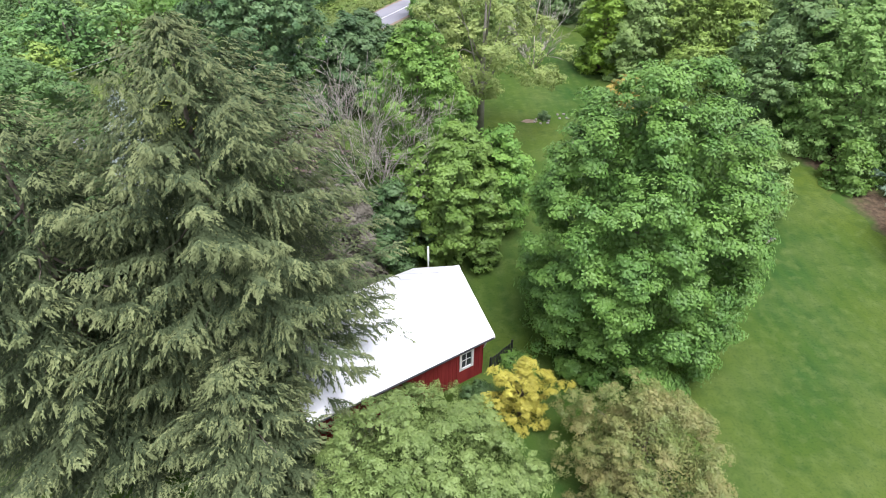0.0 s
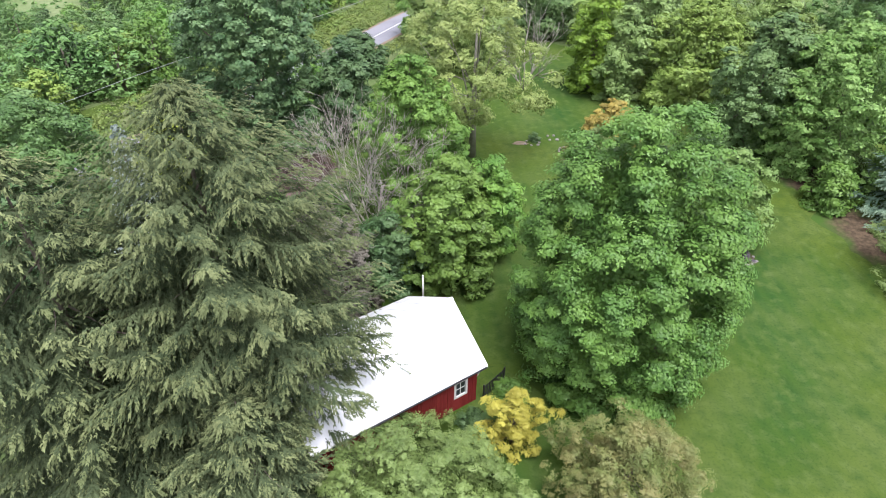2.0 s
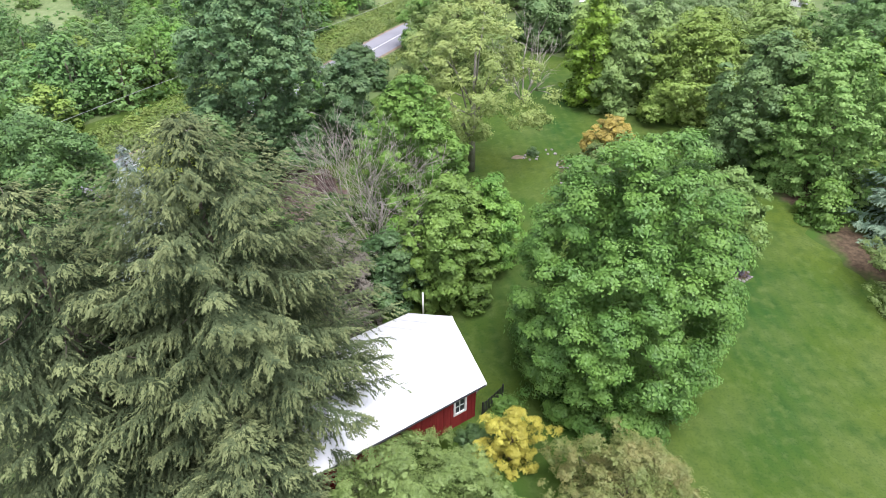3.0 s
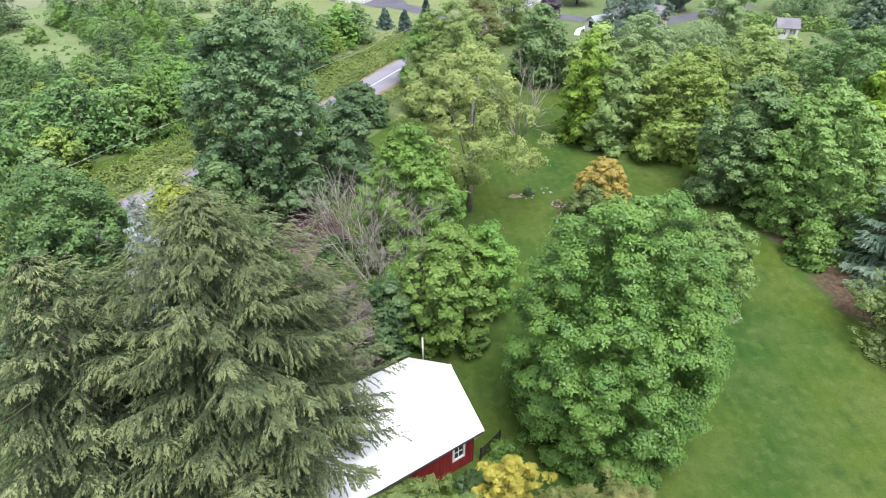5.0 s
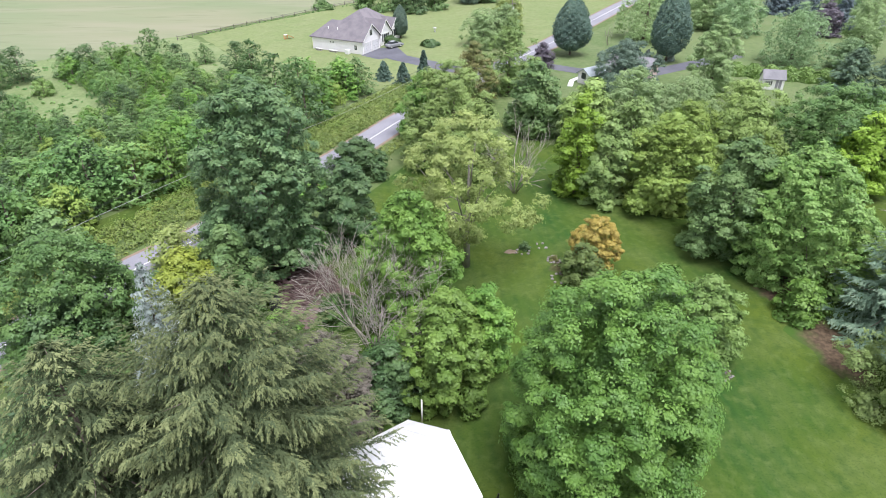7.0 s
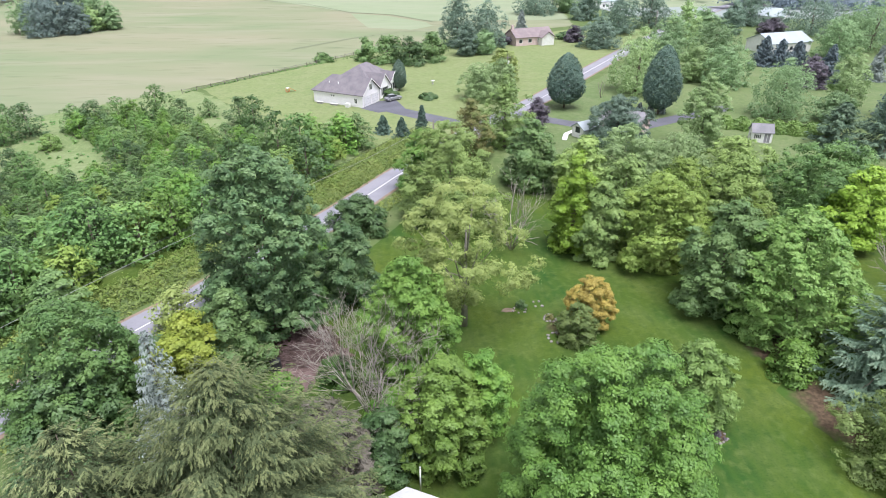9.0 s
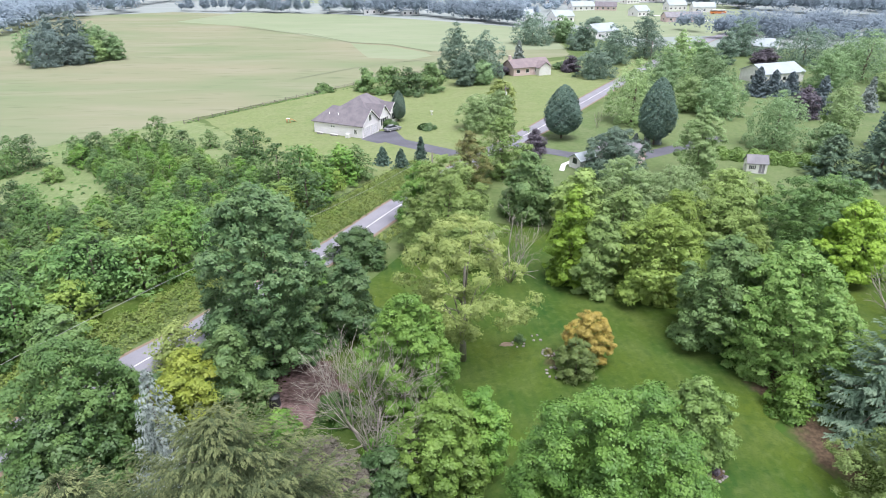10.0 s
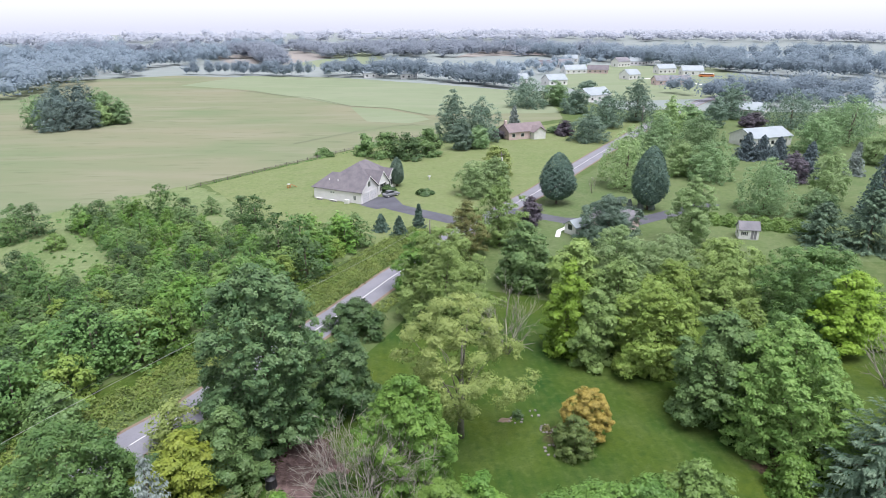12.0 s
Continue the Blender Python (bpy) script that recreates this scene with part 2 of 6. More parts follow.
# paler than the near lawn: distance haze is mixed into the green
FARLAWN = grass_material("far_lawn_hazed", (0.148, 0.192, 0.074), (0.175, 0.212, 0.086), (0.195, 0.217, 0.104), 0.02)

YARDLAWN = grass_material("yard_lawn", (0.098, 0.145, 0.054), (0.124, 0.166, 0.064), (0.143, 0.172, 0.08), 0.02)

def field_material(name, a, b_col, c):
    """A field seen from afar: soft tan and green sweeps, long faint streaks."""
    m, nt, b = shader(name, 0.95, 0.05)
    col = mix(nt, ramp(nt, noise_of(nt, 0.011, 4.0, (1.0, 1.7, 1.0)), 0.36, 0.64), a, b_col)
    col = mix(nt, ramp(nt, noise_of(nt, 0.03, 5.0, (0.6, 2.6, 1.0)), 0.48, 0.72), col, c)
    col = mix(nt, ramp(nt, noise_of(nt, 0.16, 5.0, (0.5, 2.2, 1.0)), 0.56, 0.86), col, tuple(v * 0.78 for v in b_col))
    nt.links.new(col, b.inputs["Base Color"])
    return m



def mulch_material(name, dark, light, turf):
    """Bark mulch that thins out into turf towards the rim of its bed."""
    m, nt, b = shader(name, 1.0, 0.1)
    col = mix(nt, ramp(nt, noise_of(nt, 3.0, 5.0), 0.35, 0.65), dark, light)
    tc = nt.nodes.new("ShaderNodeTexCoord")
    sub = nt.nodes.new("ShaderNodeVectorMath")
    sub.operation = "SUBTRACT"
    sub.inputs[1].default_value = (0.5, 0.5, 0.5)
    nt.links.new(tc.outputs["Generated"], sub.inputs[0])
    flat = nt.nodes.new("ShaderNodeVectorMath")
    flat.operation = "MULTIPLY"
    flat.inputs[1].default_value = (1.0, 1.0, 0.0)
    nt.links.new(sub.outputs[0], flat.inputs[0])
    ln = nt.nodes.new("ShaderNodeVectorMath")
    ln.operation = "LENGTH"
    nt.links.new(flat.outputs[0], ln.inputs[0])
    wob = nt.nodes.new("ShaderNodeMath")
    wob.operation = "MULTIPLY_ADD"
    wob.inputs[1].default_value = 0.35
    nt.links.new(noise_of(nt, 0.9, 5.0), wob.inputs[0])
    nt.links.new(ln.outputs["Value"], wob.inputs[2])
    nt.links.new(mix(nt, ramp(nt, wob.outputs[0], 0.40, 0.62), col, turf), b.inputs["Base Color"])
    return m


MULCH = mulch_material("brown_mulch", (0.062, 0.046, 0.03), (0.11, 0.078, 0.05), (0.048, 0.094, 0.017))
# hay tones raised above the bare colour to carry distance haze
HAY = field_material("hay_field", (0.222, 0.218, 0.142), (0.165, 0.203, 0.112), (0.232, 0.228, 0.156))
MEADOW = grass_material("light_meadow", (0.13, 0.18, 0.068), (0.172, 0.22, 0.094), (0.2, 0.232, 0.116), 0.05)
# pasture green, likewise lightened by haze put into its colour
GREENFIELD = field_material("green_field", (0.205, 0.245, 0.148), (0.225, 0.26, 0.165), (0.24, 0.265, 0.178))
ROUGH = grass_material("rough_meadow", (0.0735, 0.116, 0.0336), (0.105, 0.147, 0.0525), (0.137, 0.163, 0.0683), 0.05)
SWARD = field_material("uncut_field_grass", (0.165, 0.19, 0.12), (0.18, 0.2, 0.13), (0.195, 0.207, 0.142))
# grey-green ground with the far haze put into its colour
VALLEY = field_material("haze_paled_valley_floor", (0.232, 0.266, 0.25), (0.258, 0.284, 0.272), (0.275, 0.294, 0.288))
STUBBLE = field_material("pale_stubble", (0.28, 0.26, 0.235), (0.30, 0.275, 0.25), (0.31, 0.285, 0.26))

# ---- building helpers ----


def smooth01(a, b, v):
    u = min(1.0, max(0.0, (v - a) / (b - a)))
    return u * u * (3 - 2 * u)


def ground_z(x, y):
    """Height of the ground: a low bank towards the barn, a slight rise beyond the road."""
    return -1.7 * (1 - smooth01(24, 56, y)) + 1.0 * smooth01(98, 130, y)


def link_mesh(name, me, material, parent=None, label=""):
    ob = new(name, me)
    if material:
        me.materials.append(material)
    if parent:
        ob.parent = parent
    if label:
        ob["label"] = label
    return ob


def part(name, bm, material, parent, label=""):
    me = bpy.data.meshes.new(name)
    bm.to_mesh(me)
    bm.free()
    return link_mesh(name, me, material, parent, label)


def quads(name, verts, material, parent=None, label=""):
    """A mesh of loose faces from an (n, corners, 3) array."""
    n, k = verts.shape[:2]
    me = bpy.data.meshes.new(name)
    me.vertices.add(n * k)
    me.vertices.foreach_set("co", np.ascontiguousarray(verts, dtype=np.float32).ravel())
    me.loops.add(n * k)
    me.loops.foreach_set("vertex_index", np.arange(n * k, dtype=np.int32))
    me.polygons.add(n)
    me.polygons.foreach_set("loop_start", np.arange(0, n * k, k, dtype=np.int32))
    me.update()
    return link_mesh(name, me, material, parent, label)


def pydata(name, verts, faces, material, parent=None, label="", smooth=False):
    me = bpy.data.meshes.new(name)
    me.from_pydata([tuple(v) for v in verts], [], faces)
    if smooth:
        me.polygons.foreach_set("use_smooth", [True] * len(me.polygons))
    me.update()
    return link_mesh(name, me, material, parent, label)


def thing(name, x, y, z=None, turn=0.0, label="", category="", group="", kind=""):
    ob = new(name)
    ob.empty_display_size = 0.3
    ob.location = (x, y, ground_z(x, y) if z is None else z)
    ob.rotation_euler = (0, 0, radians(turn))
    return tagged(ob, label, category, group, kind)


def box_into(bm, x0, x1, y0, y1, z0, z1, bevel=0.0):
    vs = bmesh.ops.create_cube(bm, size=1, matrix=Matrix.Translation(((x0 + x1) / 2, (y0 + y1) / 2, (z0 + z1) / 2)) @ Matrix.Diagonal((x1 - x0, y1 - y0, z1 - z0, 1)))["verts"]
    if bevel:
        es = list({e for v in vs for e in v.link_edges})
        bmesh.ops.bevel(bm, geom=es, offset=bevel, segments=1, affect="EDGES")
    return bm


def box(x0, x1, y0, y1, z0, z1, bevel=0.0):
    return box_into(bmesh.new(), x0, x1, y0, y1, z0, z1, bevel)


def slab(points, thick, down=(0, 0, -1)):
    """A solid plate: a polygon given by its top corners, thickened along down."""
    bm = bmesh.new()
    d = Vector(down) * thick
    top = [bm.verts.new(p) for p in points]
    low = [bm.verts.new(Vector(p) + d) for p in points]
    bm.faces.new(top)
    bm.faces.new(low[::-1])
    n = len(points)
    for i in range(n):
        bm.faces.new((top[i], low[i], low[(i + 1) % n], top[(i + 1) % n]))
    bmesh.ops.recalc_face_normals(bm, faces=bm.faces)
    return bm


def tube(points, radii, sides=6):
    """Vertices and faces of a tapered tube along points."""
    pts = [Vector(p) for p in points]
    vs, fs = [], []
    for i, p in enumerate(pts):
        d = (pts[min(i + 1, len(pts) - 1)] - pts[max(i - 1, 0)]).normalized()
        a = d.orthogonal().normalized()
        c = d.cross(a)
        for k in range(sides):
            w = 2 * math.pi * k / sides
            vs.append(p + (a * math.cos(w) + c * math.sin(w)) * radii[i])
    for i in range(len(pts) - 1):
        for k in range(sides):
            j = (k + 1) % sides
            fs.append((i * sides + k, i * sides + j, (i + 1) * sides + j, (i + 1) * sides + k))
    fs.append(tuple(range(sides))[::-1])
    fs.append(tuple(range((len(pts) - 1) * sides, len(pts) * sides)))
    return vs, fs


def tubes(name, runs, material, parent, label="", sides=6):
    vs, fs = [], []
    for points, radii in runs:
        v, f = tube(points, radii, sides)
        fs += [tuple(i + len(vs) for i in face) for face in f]
        vs += v
    return pydata(name, vs, fs, material, parent, label, True)


# ---- trees ----
def unit(a):
    return a / np.maximum(np.linalg.norm(a, axis=-1, keepdims=True), 1e-6)


def leaf_quads(rng, pos, nrm, size, slim=0.6, along=None, three=False):
    """Folded diamond leaves (or three-cornered ones) at pos, facing nrm."""
    n = len(pos)
    t = unit(np.cross(nrm, rng.normal(size=(n, 3)))) if along is None else unit(along)
    s = unit(np.cross(nrm, t))
    ln = (size * rng.uniform(0.65, 1.3, n))[:, None]
    fold = nrm * ln * 0.16
    if three:
        return np.stack([pos - t * ln * 0.45 + s * ln * slim * 0.62, pos - t * ln * 0.45 - s * ln * slim * 0.62, pos + t * ln * 0.62 - fold], axis=1)
    return np.stack([pos - t * ln * 0.5, pos + s * ln * slim * 0.5 + fold, pos + t * ln * 0.5 - fold * 0.6, pos - s * ln * slim * 0.5 + fold], axis=1)


PROFILE = {
    "round": lambda u: np.sqrt(np.maximum(0, 1 - (2 * u - 1) ** 2)),
    "dome": lambda u: np.sqrt(np.maximum(0, 1 - np.clip((u - 0.3) / 0.7, -0.75, 1) ** 2)),
    "oval": lambda u: np.where(u > 0.42, np.sqrt(np.maximum(0, 1 - np.abs((u - 0.42) / 0.58) ** 2.5)), 1 - 0.28 * ((0.42 - u) / 0.42) ** 2),
    "bell": lambda u: np.where(u > 0.36, np.sqrt(np.maximum(0, 1 - np.abs((u - 0.36) / 0.64) ** 2.05)), 1 - 0.12 * ((0.36 - u) / 0.36) ** 2),
    "skirt": lambda u: np.clip(1 - u ** 2.6, 0, 1) ** 0.6 * (0.72 + 0.28 * np.clip(u * 3, 0, 1)),
    "cone": lambda u: np.clip(1 - u, 0, 1) ** 0.75,
    "drop": lambda u: np.clip(u * 4 + 0.35, 0, 1) ** 0.6 * np.clip((1 - u) * 1.28, 0, 1) ** 0.75,
    "egg": lambda u: np.clip(np.sin(np.pi * np.clip(u * 0.82 + 0.18, 0, 1)), 0, 1) ** 0.8,
}


def crown_points(rng, h, r, z0, shape, lobes, lobe, count, per, cluster, squash=1.0, core_share=0.12, wild=1.0):
    """Places and facings of leaves: clusters on the outer sides of many lobes."""
    prof = PROFILE[shape]
    grid = np.linspace(0, 1, 400)
    cdf = np.cumsum(prof(grid) + 0.12)
    n = lobes
    u = np.interp((np.arange(n) + rng.uniform(0, 1, n)) / n, cdf / cdf[-1], grid)
    a = np.arange(n) * 2.39996 + rng.normal(size=n) * 0.35
    lr = lobe * r * rng.uniform(0.65, 1.3, n)
    ph = rng.uniform(0, 6.28, 4)

    def uneven(w, v):
        return 1 + wild * (0.10 * np.sin(2 * w + ph[0] + 3 * v) + 0.07 * np.sin(3 * w + ph[1] - 6 * v) + 0.05 * np.sin(5 * w + ph[2] + 9 * v))

    rr = np.maximum(0, prof(u) * r * uneven(a, u) * (1 + wild * rng.uniform(-0.26, 0.03, n)) - lr * 0.8) * np.where(rng.uniform(0, 1, n) < 0.14, rng.uniform(0.05, 0.85, n), 1.0)
    zc = z0 + u * (h - z0) * (1 + 0.05 * np.sin(2 * a + ph[3])) - lr * 0.55
    c = np.stack([rr * np.cos(a), rr * np.sin(a) * squash, np.maximum(zc, lr * 0.5)], 1)
    c = np.vstack([c, [[0, 0, h - lobe * r * 0.85]]])
    lr = np.append(lr, lobe * r)
    pick = rng.choice(len(c), count, p=lr ** 2 / (lr ** 2).sum())
    core = np.array([0, 0, z0 + (h - z0) * 0.38])
    d = unit(rng.normal(size=(count, 3)) + unit(c[pick] - core) * 0.85 + np.array([0, 0, 0.4]))
    sp = c[pick] + d * (lr[pick] * rng.uniform(0.55, 1.12, count))[:, None] * np.array([1, 1, 0.85])
    idx = np.repeat(np.arange(count), per)
    m = len(idx)
    e = unit(rng.normal(size=(m, 3)) + d[idx] * 0.7 + np.array([0, 0, 0.7]))
    cr = cluster * rng.uniform(0.6, 1.5, count)
    pos = sp[idx] + e * (cr[idx] * rng.uniform(0.35, 1.15, m))[:, None] * np.array([1.2, 1.2, 0.62])
    pos[:, 2] = np.maximum(pos[:, 2], 0.05)
    nrm = unit(e * 0.75 + d[idx] * 0.35 + np.array([0, 0, 0.4]) + rng.normal(size=(m, 3)) * 0.25)
    inner = int(m * core_share)
    uu, aa, q = rng.uniform(0.02, 0.92, inner), rng.uniform(0, 2 * np.pi, inner), rng.uniform(0.35, 0.64, inner)
    ri = prof(uu) * r * q * uneven(aa, uu)
    pin = np.stack([ri * np.cos(aa), ri * np.sin(aa) * squash, np.maximum(0.1, z0 + uu * (h - z0) * 0.94 - 0.03 * h)], 1)
    nin = unit(np.stack([np.cos(aa), np.sin(aa), np.full(inner, 0.7)], 1) + rng.normal(size=(inner, 3)) * 0.4)
    return pos, nrm, c, pin, nin


def broadleaf(name, x, y, h, r, leaf="big", seed=1, leaves=12000, size=0.25, low=0.06, shape="dome", lobes=60, lobe=0.22, cluster=0.0,
              label="", category="tree", group="", bark=None, squash=1.0, trunk=0.026, three=True, limbs=5, core_share=0.12, wild=1.0):
    """A leafy tree: trunk, limbs and a crown of leaf clusters. Its base stands on the ground at x, y."""
    rng = np.random.default_rng(seed)
    top = thing(name, x, y, None, rng.uniform(0, 360), label, category, group)
    r *= 0.95
    cl = cluster or max(size * 2.0, 0.05 * r + 0.12)
    count = max(12, int(1.5 * (2 * math.pi * r * (h * 0.75 + r * 0.5)) / (math.pi * cl * cl)))
    each = max(5, leaves // count)
    pos, nrm, c, pin, nin = crown_points(rng, h, r, h * low, shape, lobes, lobe, max(12, leaves // each), each, cl, squash, core_share, wild)
    faces = [leaf_quads(rng, pos, nrm, size, 0.62, None, three), leaf_quads(rng, pin, nin, size * 1.2, 0.7, None, three)]
    quads("crown", np.vstack(faces), LEAF[leaf], top)
    tr = max(0.05, h * trunk)
    lean = rng.normal(size=2) * 0.02 * h
    tubes("trunk", [([(0, 0, -0.2), (lean[0] * 0.3, lean[1] * 0.3, h * 0.3), (lean[0], lean[1], h * 0.8)], [tr * 1.3, tr * 0.8, tr * 0.2])], bark or BARK, top, sides=6)
    for i in rng.permutation(len(c))[:limbs]:
        s = rng.uniform(0.15, 0.55)
        p0 = np.array([lean[0] * s, lean[1] * s, h * s * 0.85])
        mid = (p0 + c[i]) / 2 + np.array([0, 0, 0.05 * h])
        tubes("limb", [([p0, mid, c[i]], [tr * 0.32, tr * 0.18, tr * 0.06])], bark or BARK, top, sides=5)
    return top


def conifer(name, x, y, h, r, leaf="spruce", seed=1, arms=220, step=0.2, size=0.26, droop=0.25, bare=0.02, power=0.85, label="", category="tree", group="",
            hang=0.55, slim=0.34, wide=0.30, three=False, limbs=10, ragged=0.3, tips="", crowd=1.25, shag=0.22):
    """A spruce or fir: a straight trunk and plume-shaped boughs with rows of drooping branchlets."""
    rng = np.random.default_rng(seed)
    top = thing(name, x, y, None, rng.uniform(0, 360), label, category, group)
    tubes("trunk", [([(0, 0, -0.2), (0, 0, h * 0.5), (0, 0, h * 0.985)], [h * 0.018, h * 0.011, 0.015])], BARK, top, sides=6)
    allp, alla, young = [], [], []
    golden = 2.39996
    for k in range(arms):
        u = ((k + rng.uniform()) / arms) ** crowd
        z = h * (bare + (1 - bare) * u) * 0.99
        ln = max(0.25, r * max(0.01, 1 - u) ** power * rng.uniform(1 - ragged, 1 + ragged * 0.55))
        a = k * golden + rng.normal() * 0.25
        o = np.array([math.cos(a), math.sin(a), 0.0])
        side = np.array([-o[1], o[0], 0.0])
        rise = rng.normal() * 0.06 + 0.55 * max(0.0, u - 0.55) - droop * (1 - u) * 0.9
        nt = max(4, int(ln / step))
        s = (np.arange(nt) + rng.uniform(0, 1, nt)) / nt
        s = 0.12 + 0.88 * s
        axis = np.outer(s * ln, o)
        axis[:, 2] = z + ln * (rise * s - droop * 0.55 * np.sin(np.pi * s * 0.85) + 0.16 * s ** 3)
        for sg in (-1.0, 1.0):
            tl = wide * ln * np.clip(1.05 - s, 0, 1) ** 0.75 * rng.uniform(0.6, 1.25, nt) + 0.10
            m = np.maximum(2, (tl / (size * 0.62)).astype(int))
            idx = np.repeat(np.arange(nt), m)
            f = np.concatenate([(np.arange(j) + 0.5) / j for j in m])
            dirn = o[None, :] * 0.62 + sg * side[None, :]
            dn = unit(dirn + np.array([0, 0, -0.35]))
            p = axis[idx] + dn * (f * tl[idx])[:, None]
            p[:, 2] -= hang * 0.55 * f ** 1.6 * tl[idx] + rng.uniform(0, 0.10, len(f))
            p += rng.normal(size=p.shape) * size * 0.16
            ax = dn + np.array([0, 0, -1.0]) * (hang * (0.25 + 1.2 * f * rng.uniform(0.5, 1.3, len(f))))[:, None] + rng.normal(size=p.shape) * shag
            allp.append(p), alla.append(ax), young.append(np.maximum(s[idx], 0.55 + 0.45 * f) + rng.normal(size=len(f)) * 0.07 > 0.84)
        if ln > 0.8 and limbs:
            run = ([(0, 0, z), axis[nt // 4], axis[nt // 2]], [0.014 + 0.009 * ln, 0.01 + 0.005 * ln, 0.006])
            if k % max(1, arms // limbs) == 0:
                tubes("limb", [run], BARK, top, sides=4)
    p, ax = np.vstack(allp), unit(np.vstack(alla))
    p[:, 2] = np.maximum(p[:, 2], 0.1)
    nn = rng.normal(size=p.shape) * 0.4 + np.array([0, 0, 0.9])
    nn = unit(nn - ax * (nn * ax).sum(1, keepdims=True))
    young = np.concatenate(young) & bool(tips)
    quads("crown", leaf_quads(rng, p[~young], nn[~young], size, slim, ax[~young], three), LEAF[leaf], top)
    if tips:
        quads("new_growth", leaf_quads(rng, p[young], nn[young], size, slim, ax[young], three), LEAF[tips], top, "new growth at the bough tips, brightened against the dark crown inside")
    return top


def norway_spruce(name, x, y, h, r, seed, arms, label, bulge=2.3, dense=6.0, size=0.19, leaf="spruce", tips="sprucetip"):
    """A Norway spruce: sagging boughs set with feather-shaped sprays, whose twigs hang in curtains."""
    rng = np.random.default_rng(seed)
    top = thing(name, x, y, None, rng.uniform(0, 360), label, "tree")
    tubes("trunk", [([(0, 0, -0.2), (0, 0, h * 0.5), (0, 0, h * 0.985)], [h * 0.018, h * 0.011, 0.015])], BARK, top, sides=6)
    allp, alla, alln, young = [], [], [], []
    for k in range(arms):
        u = ((k + rng.uniform()) / arms) ** 1.0
        z = h * (0.015 + 0.975 * u)
        ln = max(0.3, r * (1 - u ** bulge) * rng.uniform(0.66, 1.12))
        a = k * 2.39996 + rng.normal() * 0.22
        rise = 0.75 * max(0.0, u - 0.62) - 0.24 * (1 - u) + rng.normal() * 0.05
        n = max(12, int(ln * dense))
        s = 0.16 + 0.84 * ((np.arange(n) + rng.uniform(0, 1, n)) / n) ** 0.8
        o = np.array([math.cos(a), math.sin(a), 0.0])
        base = np.outer(s * ln, o)
        base[:, 2] = z + ln * (rise * s - 0.13 * np.sin(np.pi * s * 0.9) + 0.13 * s ** 3)
        off = np.where(rng.uniform(0, 1, n) < 0.5, -1, 1) * rng.uniform(0.25, 1.35, n) * (1.08 - s) ** 0.35
        sd = np.stack([np.cos(a + off), np.sin(a + off), -0.10 - 0.42 * rng.uniform(0, 1, n) * (1.15 - s)], 1)
        sd = unit(sd)
        sl = np.clip(0.24 * ln * (1.15 - s) + 0.42, 0.35, 1.45) * rng.uniform(0.7, 1.25, n)
        m = np.maximum(4, (sl / (size * 0.62)).astype(int))
        idx = np.repeat(np.arange(n), m)
        f = np.concatenate([(np.arange(j) + 0.6) / j for j in m])
        side = unit(np.cross(np.array([0, 0, 1.0]), sd))
        fall = 0.10 + 0.34 * (1 - s) * rng.uniform(0.4, 1.2, n)
        for sg in (-1.0, 1.0):
            p = base[idx] + sd[idx] * (f * sl[idx])[:, None]
            p[:, 2] -= 0.30 * f ** 2 * sl[idx] * (0.4 + fall[idx])
            w = (0.62 * (1 - 0.55 * f))[:, None]
            ax = sd[idx] * 0.8 + sg * side[idx] * w + np.array([0, 0, -1.0]) * (fall[idx] * rng.uniform(0.5, 1.5, len(f)))[:, None] + rng.normal(size=p.shape) * 0.16
            ax = unit(ax)
            p = p + ax * size * 0.4 + rng.normal(size=p.shape) * 0.025
            nn = rng.normal(size=p.shape) * 0.30 + np.array([0, 0, 1.0]) + o * 0.25
            allp.append(p), alla.append(ax), alln.append(nn)
            # new growth tone also carries crown shading: dark inside, bright at tips and top
            young.append(0.55 * s[idx] + 0.45 * f + 0.22 * max(0.0, u - 0.35) + rng.normal(size=len(f)) * 0.10 > 0.74)
        if ln > 1.2 and k % max(1, arms // 16) == 0:
            tubes("limb", [([(0, 0, z), base[n // 3], base[2 * n // 3]], [0.014 + 0.009 * ln, 0.01 + 0.005 * ln, 0.006])], BARK, top, sides=4)
    p, ax, nn = np.vstack(allp), np.vstack(alla), np.vstack(alln)
    p[:, 2] = np.maximum(p[:, 2], 0.1)
    nn = unit(nn - ax * (nn * ax).sum(1, keepdims=True))
    young = np.concatenate(young)
    quads("crown", leaf_quads(rng, p[~young], nn[~young], size, 0.42, ax[~young], True), LEAF[leaf], top)
    quads("new_growth", leaf_quads(rng, p[young], nn[young], size * 0.95, 0.42, ax[young], True), LEAF[tips], top, "new growth at the bough tips, brightened against the dark crown inside")
    return top


